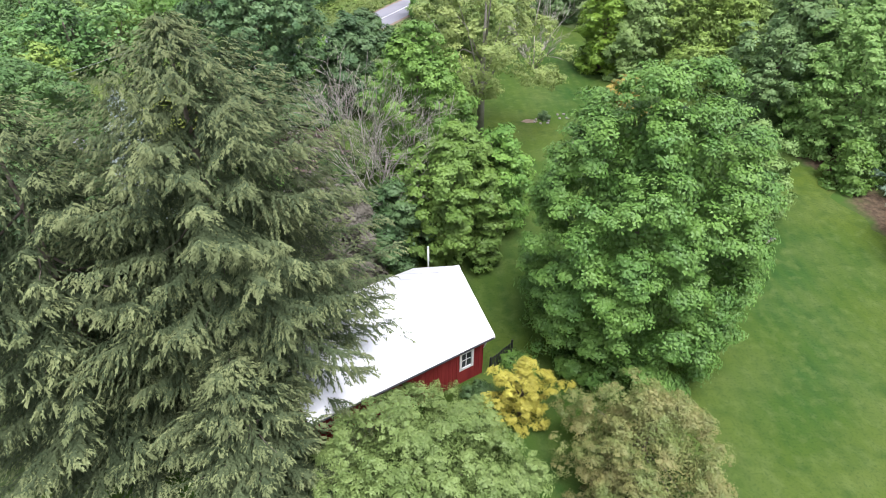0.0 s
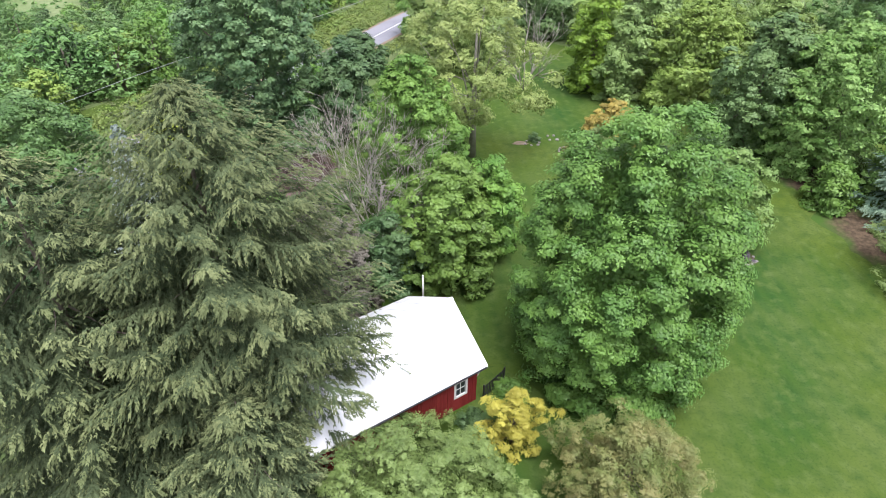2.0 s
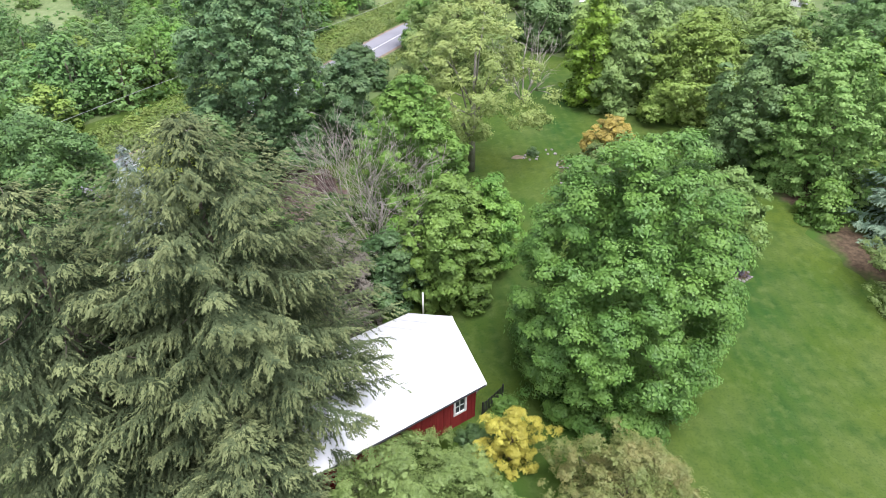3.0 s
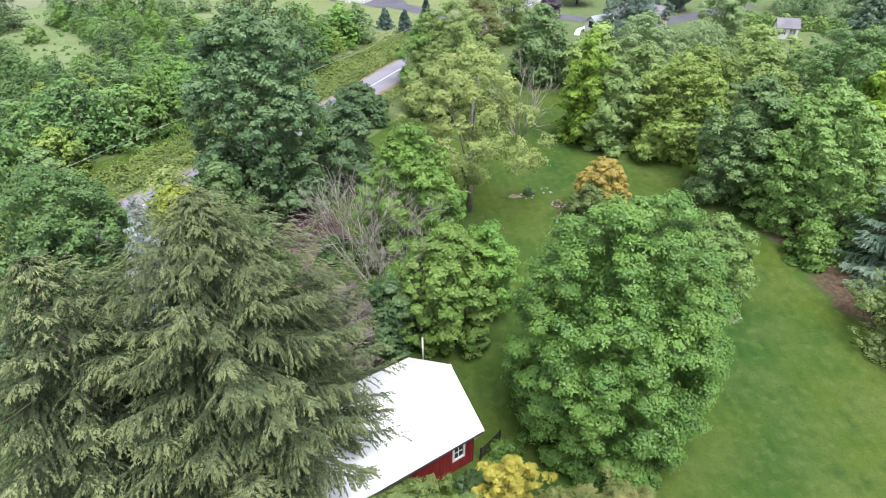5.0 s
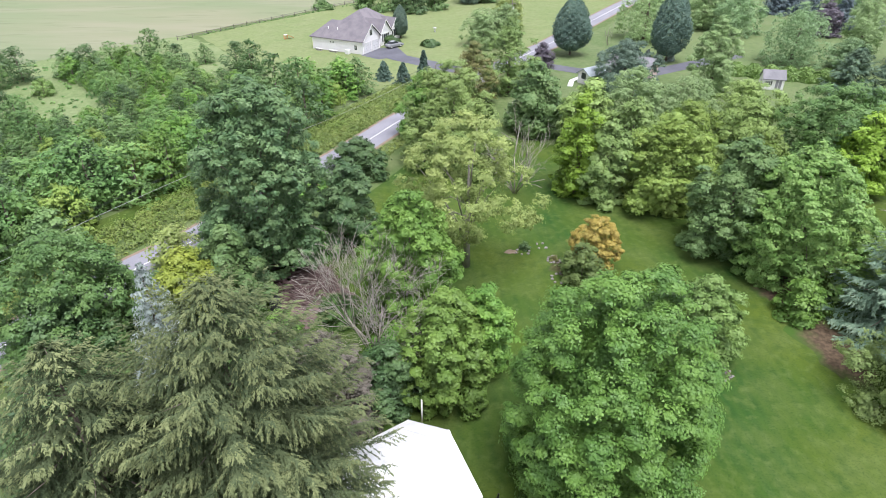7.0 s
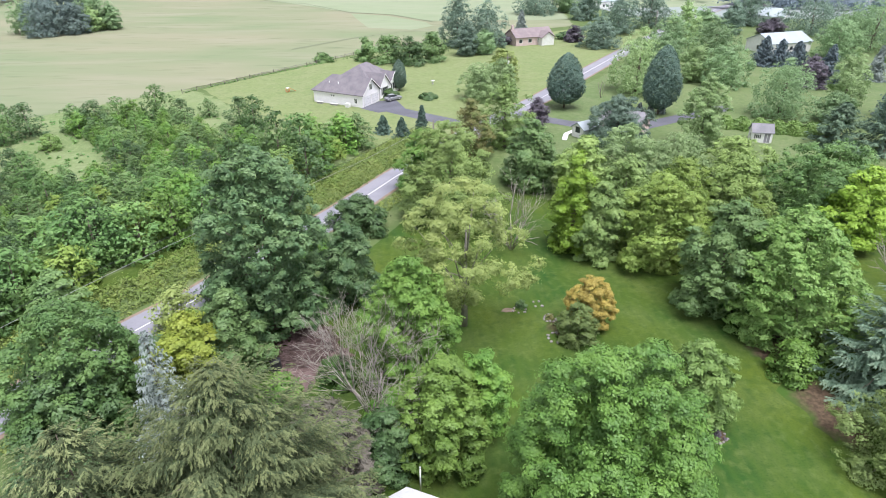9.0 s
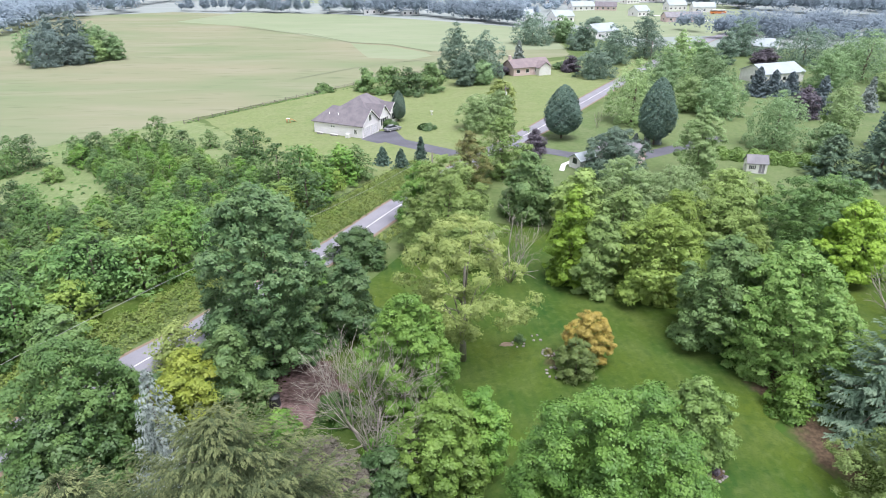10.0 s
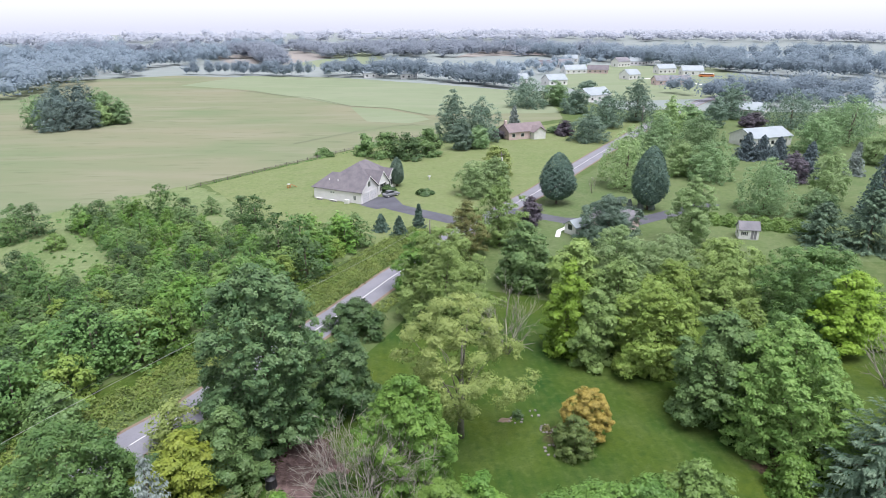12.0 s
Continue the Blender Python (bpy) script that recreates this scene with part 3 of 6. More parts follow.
def bare_tree(name, x, y, h, spread, seed=1, stems=7, depth=5, label="", category="tree", material=None, thick=0.09, lean=(0.0, 0.0)):
    """A dead tree: stems that fork again and again into bare twigs."""
    rng = np.random.default_rng(seed)
    top = thing(name, x, y, None, 0, label, category)
    twigs = []
    material = material or DEADWOOD

    def grow(p, d, ln, rad, left, first=False):
        q = p + d * ln * 0.55 + rng.normal(size=3) * ln * 0.05
        e = q + unit(d + rng.normal(size=3) * 0.12) * ln * 0.45
        run = ([p, q, e], [rad, rad * 0.82, rad * 0.62])
        if not first and math.hypot(e[0], e[1]) > 0.62 * spread:
            return
        if first:
            tubes("stem", [run], material, top, sides=6)
        else:
            twigs.append(run)
        if left == 0:
            return
        for k in range(3 if left > 2 else 2):
            nd = d + rng.normal(size=3) * 0.36
            nd = unit(np.array([nd[0], nd[1], max(nd[2] + 0.04, 0.22)]))
            s = rng.uniform(0.45, 1.0)
            grow(p + (e - p) * s, nd, ln * rng.uniform(0.58, 0.85), max(0.014, rad * 0.6), left - 1)

    for i in range(stems):
        a = 6.2832 * i / stems + rng.normal() * 0.3
        tilt = rng.uniform(0.15, 1.0) * spread / h
        d = unit(np.array([math.cos(a) * tilt + lean[0], math.sin(a) * tilt + lean[1], 1.0]))
        grow(np.array([math.cos(a) * 0.15, math.sin(a) * 0.15, -0.1]), d, h * rng.uniform(0.36, 0.46), thick * rng.uniform(0.7, 1.1), depth, True)
    tw = tubes("twig", twigs, material, top, sides=3)
    tw["kind"] = "stuff"
    return top


# ---- ground ----
def ground_sheet():
    def axis(n, near, far, mid):
        k = np.linspace(-1, 1, n)
        return mid + np.sinh(k * near) / math.sinh(near) * far
    xs, ys = axis(121, 6.0, 4600, 0.0), axis(141, 6.0, 4600, 60.0)
    vs = [(x, y, ground_z(x, y)) for y in ys for x in xs]
    w = len(xs)
    fs = [(j * w + i, j * w + i + 1, (j + 1) * w + i + 1, (j + 1) * w + i) for j in range(len(ys) - 1) for i in range(w - 1)]
    ob = pydata("ground", vs, fs, ROUGH, None, "", True)
    return tagged(ob, "rough green meadow ground of a wide valley", "ground", kind="structure")


def drape(name, points, material, lift, label, category="ground", wobble=0.0, seed=3):
    """A sheet laid on the ground inside an outline; it follows the bank."""
    rng = np.random.default_rng(seed)
    outline = []
    for i, p in enumerate(points):
        q = points[(i + 1) % len(points)]
        n = max(1, int(math.dist(p, q) / 2.0)) if wobble else 1
        for k in range(n):
            s = k / n
            outline.append((p[0] + (q[0] - p[0]) * s + rng.normal() * wobble * (k > 0), p[1] + (q[1] - p[1]) * s + rng.normal() * wobble * (k > 0)))
    bm = bmesh.new()
    bm.faces.new([bm.verts.new((x, y, 0)) for x, y in outline])
    for y in [24 + 2 * k for k in range(17)] + [98 + 4 * k for k in range(9)]:
        bmesh.ops.bisect_plane(bm, geom=bm.verts[:] + bm.edges[:] + bm.faces[:], plane_co=(0, y, 0), plane_no=(0, 1, 0))
    bmesh.ops.triangulate(bm, faces=bm.faces[:])
    for v in bm.verts:
        v.co.z = ground_z(v.co.x, v.co.y) + lift
    bmesh.ops.recalc_face_normals(bm, faces=bm.faces[:])
    if sum(f.normal.z for f in bm.faces) < 0:
        bmesh.ops.reverse_faces(bm, faces=bm.faces[:])
    ob = part(name, bm, material, None)
    return tagged(ob, label, category, kind="structure")


def ribbon(name, line, half, material, lift, label, category, shift=0.0):
    """A strip of even width along a line on the ground."""
    pts = []
    for a, b in zip(line, line[1:]):
        n = max(1, int(math.dist(a, b) / 3))
        pts += [(a[0] + (b[0] - a[0]) * k / n, a[1] + (b[1] - a[1]) * k / n) for k in range(n)]
    pts.append(line[-1])
    vs, fs = [], []
    for i, p in enumerate(pts):
        a, b = pts[max(i - 1, 0)], pts[min(i + 1, len(pts) - 1)]
        d = Vector((b[0] - a[0], b[1] - a[1])).normalized()
        for s in (shift + half, shift - half):
            x, y = p[0] - d.y * s, p[1] + d.x * s
            vs.append((x, y, ground_z(x, y) + lift))
        if i:
            fs.append((2 * i - 2, 2 * i - 1, 2 * i + 1, 2 * i))
    ob = pydata(name, vs, fs, material)
    return tagged(ob, label, category, kind="structure")


ground_sheet()
drape("lawn", [(-13, -30), (75, -30), (80, 20), (70, 60), (60, 82), (34, 82), (15, 92), (4, 96), (-3, 84), (-14, 60), (-22, 44), (-20, 10)], LAWN, 0.03,
      "mown green back lawn with clover patches", "lawn", 0.25)
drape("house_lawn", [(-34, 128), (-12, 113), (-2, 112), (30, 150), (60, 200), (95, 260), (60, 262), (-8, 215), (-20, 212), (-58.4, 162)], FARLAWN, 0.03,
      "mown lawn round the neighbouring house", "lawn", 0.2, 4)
drape("roadside_yard", [(14, 108), (44, 108), (120, 100), (190, 150), (190, 230), (130, 260), (70, 205), (32, 148)], YARDLAWN, 0.03,
      "mown yards across the road with trees", "lawn", 0.2, 5)
drape("far_meadow", [(-150, 124), (-100, 140), (-62, 164), (-34, 129), (-12, 114), (-19, 98), (-40, 74), (-70, 66), (-130, 90)], MEADOW, 0.025,
      "light rough meadow between the thicket and the hay field", "meadow", 0.8, 16)
drape("hay_field", [(-62, 163), (-20, 213), (5, 237), (62, 271), (76, 381), (55, 384), (-20, 440), (-190, 500), (-330, 420), (-330, 200), (-120, 128), (-96, 128)], HAY, 0.05,
      "rolling tan and green hay field", "field", 0.3, 6)
drape("green_field", [(-160, 424), (-136, 494), (-62, 476), (9, 423), (52, 387), (70, 372), (64, 290), (3, 286), (-16, 309), (-37, 318), (-73, 358), (-108, 394)], GREENFIELD, 0.12, "fresh green pasture field", "field", 0.0, 7)
drape("green_field_low", [(-36, 314), (-18, 305), (0, 283), (3, 272), (-6, 262), (-24, 268), (-30, 290)], GREENFIELD, 0.09, "green hollow in the hay field", "field", 0.0, 8)
ribbon("field_ditch", [(-112, 392), (-75, 360), (-65, 356), (-37, 318), (-16, 309), (3, 284)], 0.6, SWARD, 0.16, "dark uncut grass along a shallow field ditch", "ditch")
ribbon("field_track", [(-46, 219), (-28, 241), (-14, 254), (3, 263)], 0.45, SWARD, 0.145, "uncut strip of grass in the hay field", "ditch")
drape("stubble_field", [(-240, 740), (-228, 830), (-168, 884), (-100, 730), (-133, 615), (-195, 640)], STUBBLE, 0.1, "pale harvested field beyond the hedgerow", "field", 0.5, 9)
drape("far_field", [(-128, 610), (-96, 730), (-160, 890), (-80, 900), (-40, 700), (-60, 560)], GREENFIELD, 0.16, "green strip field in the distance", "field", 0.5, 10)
drape("valley_floor", [(-2500, 300), (-330, 300), (-330, 420), (-190, 498), (-20, 438), (55, 383), (76, 381), (95, 300), (420, 250), (2500, 250), (2500, 1880), (-2500, 1880)], VALLEY, 0.028, "valley floor in the distance, paled by haze in its colour", "field", 0.0, 12)
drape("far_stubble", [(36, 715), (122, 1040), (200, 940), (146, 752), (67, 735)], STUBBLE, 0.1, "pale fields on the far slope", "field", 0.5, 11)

ROAD = [(-62, 5.0), (-46.5, 32), (-31.2, 56.4), (-27.3, 61.5), (-12.9, 86.2), (-5.8, 100.0), (6, 118.5), (28.5, 150.5), (43.5, 175), (58, 198), (95, 255), (150, 330), (230, 420)]
ribbon("road_shoulder", ROAD, 3.1, GRAVEL, 0.035, "narrow gravel shoulder of the country road", "road")
ribbon("mown_strip", ROAD[1:6], 1.6, LAWN, 0.04, "mown grass strip under the roadside wires", "grass strip", 12.0)
ribbon("road", ROAD, 2.6, ASPHALT, 0.06, "grey asphalt country road", "road")
ribbon("centre_line", ROAD, 0.06, WHITE, 0.066, "pale painted line along the road", "road marking", 0.0)
DRIVE = [(-11.5, 144.5), (-6, 139), (-0.5, 134.5), (6.5, 129.0), (13.5, 128.5)]
ribbon("driveway", DRIVE, 2.4, BLACKTOP, 0.07, "dark blacktop driveway to the garage", "driveway")
drape("garage_apron", [(-15.3, 141.6), (-11.0, 138.0), (-5.0, 141.5), (-7.5, 149.5), (-11.3, 148.6)], BLACKTOP, 0.064, "wide blacktop apron before the garage doors", "driveway")
ribbon("side_road", [(20, 135.5), (31, 128), (46, 126), (70, 140)], 2.0, BLACKTOP, 0.075, "dark blacktop drive across the road", "driveway")


# ---- barn ----
def barn():
    """Saltbox barn: x along the ridge (away from the open gable), y across it towards the back."""
    top = thing("barn", 3.2, 25.68, -1.72, 0, "red wooden barn with a bright white metal saltbox roof", "barn")
    ax, gy = Vector((-0.836, -0.549, 0)), Vector((-0.549, 0.836, 0))
    top.matrix_basis = Matrix(((ax.x, gy.x, 0, 3.2), (ax.y, gy.y, 0, 25.68), (0, 0, 1, -1.72), (0, 0, 0, 1)))
    L, front, back = 11.6, 3.83, 9.35
    ze, zr, zb = 3.18, 5.82, 1.95

    def at(x, y):
        z = ze + (zr - ze) * y / front if y <= front else zr + (zb - zr) * (y - front) / (back - front)
        return Vector((x, y, z))

    t = 0.09
    for a, b, nm in ((0.0, front, "front"), (front, back, "back")):
        for k in range(10):
            x0, x1 = L * k / 10, L * (k + 1) / 10 - 0.006
            p = [at(x0, a), at(x1, a), at(x1, b), at(x0, b)]
            pp = part("roof_panel", slab(p, t), METALROOF, top)
            rib = [at(x0, a) + Vector((0, 0, 0.025)), at(x0 + 0.05, a) + Vector((0, 0, 0.025)), at(x0 + 0.05, b) + Vector((0, 0, 0.025)), at(x0, b) + Vector((0, 0, 0.025))]
            part("seam", slab(rib, 0.03), METALROOF, pp)
    cap = bmesh.new()
    for s in (-1, 1):
        q = front + s * 0.16
        pts = [at(-0.02, front) + Vector((0, 0, 0.05)), at(L, front) + Vector((0, 0, 0.05)), at(L, q) + Vector((0, 0, 0.045)), at(-0.02, q) + Vector((0, 0, 0.045))]
        b2 = slab(pts, 0.02)
        me = bpy.data.meshes.new("t")
        b2.to_mesh(me)
        b2.free()
        cap.from_mesh(me)
        bpy.data.meshes.remove(me)
    part("ridge_cap", cap, METALROOF, top)
    part("fascia", box(0.0, L, -0.03, 0.0, ze - 0.19, ze - 0.02), WHITE, top, "white fascia board with dark gutter line")
    part("gutter", box(0.1, L, -0.13, -0.035, ze - 0.13, ze - 0.03, 0.03), BLACK, top, "dark gutter with leaf litter")
    for a, b in ((0.0, front), (front, back)):
        p = [at(-0.03, a) + Vector((0, 0, -0.06)), at(-0.03, b) + Vector((0, 0, -0.06)), at(-0.03, b) + Vector((0, 0, -0.24)), at(-0.03, a) + Vector((0, 0, -0.24))]
        part("rake_board", slab(p, 0.03, (1, 0, 0)), WHITE, top)
    # walls; the front wall leaves an opening for the window
    y0, x0, x1 = 0.32, 0.55, L - 0.4
    wx0, wx1, wz0, wz1 = 1.35, 2.15, 1.25, 2.5
    wall = bmesh.new()
    for bx in ((x0, wx0, 0, ze - 0.1), (wx1, x1, 0, ze - 0.1), (wx0, wx1, 0, wz0), (wx0, wx1, wz1, ze - 0.1)):
        box_into(wall, bx[0], bx[1], y0, y0 + 0.14, bx[2], bx[3])
    w = part("front_wall", wall, RED, top)
    for k in range(40):
        xa = x0 + (x1 - x0) * k / 40
        if wx0 - 0.1 < xa < wx1 + 0.1:
            continue
        part("batten", box(xa, xa + 0.05, y0 - 0.022, y0, 0.05, ze - 0.12), RED, w)
    part("back_wall", box(x0, x1, back - 0.46, back - 0.32, 0, zb - 0.02), RED, top)
    for xx in (x0, x1 - 0.14):
        pts = [(xx, y0 + 0.15, 0), (xx, back - 0.47, 0), (xx, back - 0.47, at(0, back - 0.47).z - 0.1), (xx, front, zr - 0.1), (xx, y0 + 0.15, at(0, y0 + 0.15).z - 0.1)]
        part("gable_wall", slab(pts, 0.14, (1, 0, 0)), RED, top)
    win = part("window", box(wx0 + 0.06, wx1 - 0.06, y0 + 0.05, y0 + 0.07, wz0 + 0.06, wz1 - 0.06), GLASS, top, "small barn window with a white frame")
    fr = bmesh.new()
    for bx in ((wx0 - 0.1, wx0 + 0.05, wz0 - 0.1, wz1 + 0.1), (wx1 - 0.05, wx1 + 0.1, wz0 - 0.1, wz1 + 0.1), (wx0, wx1, wz1 - 0.05, wz1 + 0.1), (wx0, wx1, wz0 - 0.1, wz0 + 0.05)):
        box_into(fr, bx[0], bx[1], y0 - 0.035, y0 + 0.06, bx[2], bx[3])
    part("frame", fr, WHITE, win)
    mun = box((wx0 + wx1) / 2 - 0.025, (wx0 + wx1) / 2 + 0.025, y0 + 0.02, y0 + 0.05, wz0, wz1)
    box_into(mun, wx0, wx1, y0 + 0.02, y0 + 0.045, (wz0 + wz1) / 2 - 0.025, (wz0 + wz1) / 2 + 0.025)
    part("muntins", mun, WHITE, win)
    # roof brackets under the open gable
    runs = [([(0.02, y0, ze - 0.1), (x0, y0, ze - 0.95)], [0.05, 0.05]), ([(0.02, y0, ze - 0.12), (x0, y0, ze - 0.14)], [0.045, 0.045])]
    tubes("bracket", runs, WHITE, top, "white timber knee bracket under the eave", 4)
    return top


barn()


def vent_pole():
    top = thing("vent_pole", -0.85, 34.15, None, 0, "slim white pole standing behind the barn", "pole")
    tubes("shaft", [([(0, 0, 0), (0, 0, 2.85)], [0.07, 0.07])], WHITE, top, sides=10)
    tubes("cap", [([(0, 0, 2.85), (0, 0, 2.95)], [0.09, 0.06])], WHITE, top, sides=10)
    return top


vent_pole()


def dark_fence():
    top = thing("picket_fence", 3.1, 25.75, -1.68, 46, "short black picket fence beside the barn", "fence")
    for k in range(12):
        part("picket", box(k * 0.16, k * 0.16 + 0.07, -0.012, 0.012, 0.05, 1.15 + 0.03 * (k % 2)), BLACK, top)
    for z in (0.3, 0.9):
        part("rail", box(-0.05, 1.95, 0.013, 0.05, z, z + 0.07), BLACK, top)
    for x in (-0.1, 1.95):
        part("post", box(x, x + 0.1, -0.05, 0.05, -0.1, 1.3, 0.01), BLACK, top)
    return top


dark_fence()

# ---- trees of the garden ----
norway_spruce("spruce", -10.6, 23.8, 21.9, 7.9, 11, 480, "tall Norway spruce with hanging olive-green sprays", dense=6.6, size=0.165, bulge=4.6)
norway_spruce("spruce", -17.6, 21.8, 19.8, 7.4, 12, 300, "tall Norway spruce beside a taller one", dense=5.6, size=0.18, bulge=3.6)
# added in place of the tall spruce's boughs, set to cover the roof end
norway_spruce("spruce", -8.8, 17.8, 9.6, 3.9, 15, 170, "small added Norway spruce that hides the barn roof end from the camera", dense=6.6, size=0.165, bulge=2.6)
broadleaf("yew", -15.0, 28.6, 9.0, 4.2, "dark", 13, 16000, 0.22, 0.0, "dome", 60, 0.22, label="dark evergreen shrub behind the spruces", category="shrub")
broadleaf("yew", -23.2, 27.0, 10.5, 4.4, "dark", 14, 16000, 0.24, 0.0, "dome", 60, 0.22, label="dark evergreen shrub beside the spruces", category="shrub")
broadleaf("maple", 11.8, 29.2, 17.7, 7.0, "maple", 21, 205000, 0.165, 0.02, "bell", 260, 0.15, cluster=0.48, core_share=0.2, wild=0.28, label="large full green maple on the lawn beside the barn", limbs=3)
broadleaf("crab_apple", -0.9, 17.2, 4.9, 6.6, "crab", 22, 120000, 0.1, 0.06, "skirt", 170, 0.13, cluster=0.23, wild=0.6, label="wide pale green crab apple before the barn")
broadleaf("bronze_shrub", 10.0, 18.2, 6.6, 4.8, "brown", 23, 84000, 0.085, 0.05, "skirt", 120, 0.14, cluster=0.22, wild=1.2, label="broad bronze-green shrub with reddish tips", category="shrub")
broadleaf("golden_shrub", 4.5, 22.4, 4.6, 2.3, "yellow", 24, 36000, 0.075, 0.03, "egg", 110, 0.12, cluster=0.15, core_share=0.03, wild=2.2, label="bright golden-yellow shrub beside the barn corner", category="shrub")
broadleaf("small_maple", 23.4, 41.0, 8.6, 3.4, "light", 25, 26000, 0.2, 0.08, "dome", 60, 0.22, label="light green young tree behind the large maple")
broadleaf("horse_chestnut", 0.8, 37.7, 9.8, 4.1, "chestnut", 26, 56000, 0.2, 0.08, "dome", 150, 0.14, cluster=0.32, wild=0.5, label="round light green broadleaf tree")
broadleaf("chestnut_sapling", 4.4, 40.5, 8.4, 2.6, "big", 27, 18000, 0.2, 0.08, "dome", 39, 0.27, label="green tree close behind a rounder one")
broadleaf("dark_shrub", -3.3, 36.2, 6.4, 2.6, "dark", 28, 20000, 0.19, 0.03, "dome", 39, 0.27, label="dark green shrub behind the barn", category="shrub")
broadleaf("ash_tree", -1.9, 46.8, 13.3, 4.7, "bright", 29, 60000, 0.2, 0.08, "dome", 100, 0.2, label="fresh green tree at the lawn edge")
broadleaf("locust_tree", 3.8, 55.4, 16.7, 7.1, "yellowgreen", 30, 34000, 0.19, 0.34, "dome", 70, 0.14, core_share=0.0, wild=1.5, label="airy yellow-green locust with pale limbs showing", trunk=0.02, limbs=12, bark=PALEBARK)
broadleaf("oak", -16.8, 55.7, 20.2, 7.0, "oak", 31, 84000, 0.25, 0.10, "oval", 170, 0.17, label="tall dark green oak near the road")
broadleaf("oak", -9.4, 61.0, 9.5, 4.1, "oak", 32, 26000, 0.24, 0.06, "dome", 54, 0.22, label="lower grey-green tree beside the tall oak")
broadleaf("sumac_shrub", -22.6, 46.6, 8.0, 4.4, "sumac", 33, 26000, 0.22, 0.12, "dome", 45, 0.22, label="yellow-green flat-topped shrub near the road", category="shrub")
broadleaf("dark_shrub", -19.0, 48.8, 8.7, 3.5, "grey", 34, 24000, 0.22, 0.05, "dome", 50, 0.21, label="green tree beside a yellow-green shrub")
conifer("blue_spruce", -22.8, 40.6, 11.2, 3.3, "blue", 35, 150, 0.2, 0.26, 0.22, 0.02, 0.7, "silver-blue spruce with drooping boughs", hang=0.7, three=True, limbs=4, slim=0.5)
broadleaf("linden", -31.3, 43.2, 11.5, 6.8, "darkmaple", 36, 50000, 0.22, 0.02, "dome", 120, 0.17, wild=0.6, label="wide dark green tree mass near the road")
broadleaf("pale_shrub", -41.0, 58.0, 5.6, 3.0, "grey", 37, 9000, 0.31, 0.02, "dome", 36, 0.27, label="pale green shrub by the verge", category="shrub")
broadleaf("orange_shrub", 17.4, 54.8, 6.0, 2.8, "orange", 38, 30000, 0.15, 0.0, "round", 90, 0.17, cluster=0.22, wild=0.25, label="rounded shrub with bright orange foliage in a bed", category="shrub")
broadleaf("brown_cedar", -6.6, 34.6, 7.2, 3.1, "deadneedle", 39, 34000, 0.13, 0.03, "oval", 70, 0.22, wild=1.3, label="dying grey-brown cedar behind the barn")
broadleaf("brown_cedar", -9.2, 38.0, 6.0, 3.4, "deadneedle", 40, 34000, 0.13, 0.03, "dome", 60, 0.22, wild=1.3, label="dying grey-brown cedar beside another")
bare_tree("dead_tree", -4.9, 41.4, 11.8, 11.0, 141, 13, 5, "grey leafless dead tree with many fine twigs", thick=0.085)
bare_tree("dead_tree", 11.2, 73.0, 9.6, 8.0, 42, 9, 4, "grey bare tree at the end of the lawn")
bare_tree("dead_tree", 57.2, 63.2, 7.2, 6.0, 143, 8, 4, "grey bare tree beside the bright green border tree")
# right-hand border
broadleaf("border_tree", 19.1, 73.0, 13.0, 3.7, "lime", 43, 26000, 0.26, 0.05, "dome", 60, 0.21, label="bright green tree at the lawn end")
broadleaf("border_tree", 22.1, 70.6, 10.4, 3.6, "olive", 44, 26000, 0.25, 0.05, "dome", 60, 0.2, label="grey-green tree in the lawn border beside a brighter one")
broadleaf("border_tree", 29.2, 69.2, 11.9, 6.1, "olivegreen", 45, 48000, 0.25, 0.05, "dome", 90, 0.2, label="yellow-green tree in the lawn border")
broadleaf("border_tree", 32.8, 58.4, 12.7, 5.4, "grey", 46, 46000, 0.24, 0.05, "dome", 85, 0.2, label="grey-green tree in the lawn border")
broadleaf("silver_maple", 38.0, 53.8, 13.6, 6.9, "silver", 47, 76000, 0.23, 0.05, "dome", 300, 0.115, cluster=0.42, wild=0.5, label="broad silver maple with pale leaf tips")
broadleaf("border_tree", 58.6, 74.0, 10.4, 6.0, "lime", 48, 26000, 0.28, 0.08, "dome", 60, 0.21, label="bright yellow-green tree in the border")
broadleaf("dark_maple", 57.6, 81.0, 11.8, 9.8, "darkmaple", 49, 56000, 0.25, 0.03, "dome", 110, 0.17, label="wide dark green maple beyond the border")
broadleaf("willow", 41.1, 95.0, 8.8, 7.6, "yardpale", 50, 16000, 0.28, 0.02, "dome", 66, 0.21, label="soft grey-green willow clump")
broadleaf("willow", 50.4, 94.0, 8.8, 6.4, "pale", 51, 16000, 0.28, 0.02, "dome", 54, 0.21, label="soft grey-green willow clump")
broadleaf("willow", 33.5, 98.0, 9.6, 6.0, "yardpale", 52, 16000, 0.28, 0.02, "dome", 54, 0.21, label="soft grey-green willow clump")
broadleaf("willow", 38.6, 85.0, 8.2, 5.6, "olivegreen", 64, 16000, 0.28, 0.02, "dome", 60, 0.2, label="soft yellowish-green willow clump")
broadleaf("willow", 46.4, 84.0, 8.4, 5.4, "pale", 65, 16000, 0.28, 0.02, "dome", 60, 0.2, label="soft grey-green willow clump")
broadleaf("willow", 29.6, 84.6, 8.6, 5.2, "olive", 66, 16000, 0.28, 0.02, "dome", 60, 0.2, label="soft grey-green willow clump")
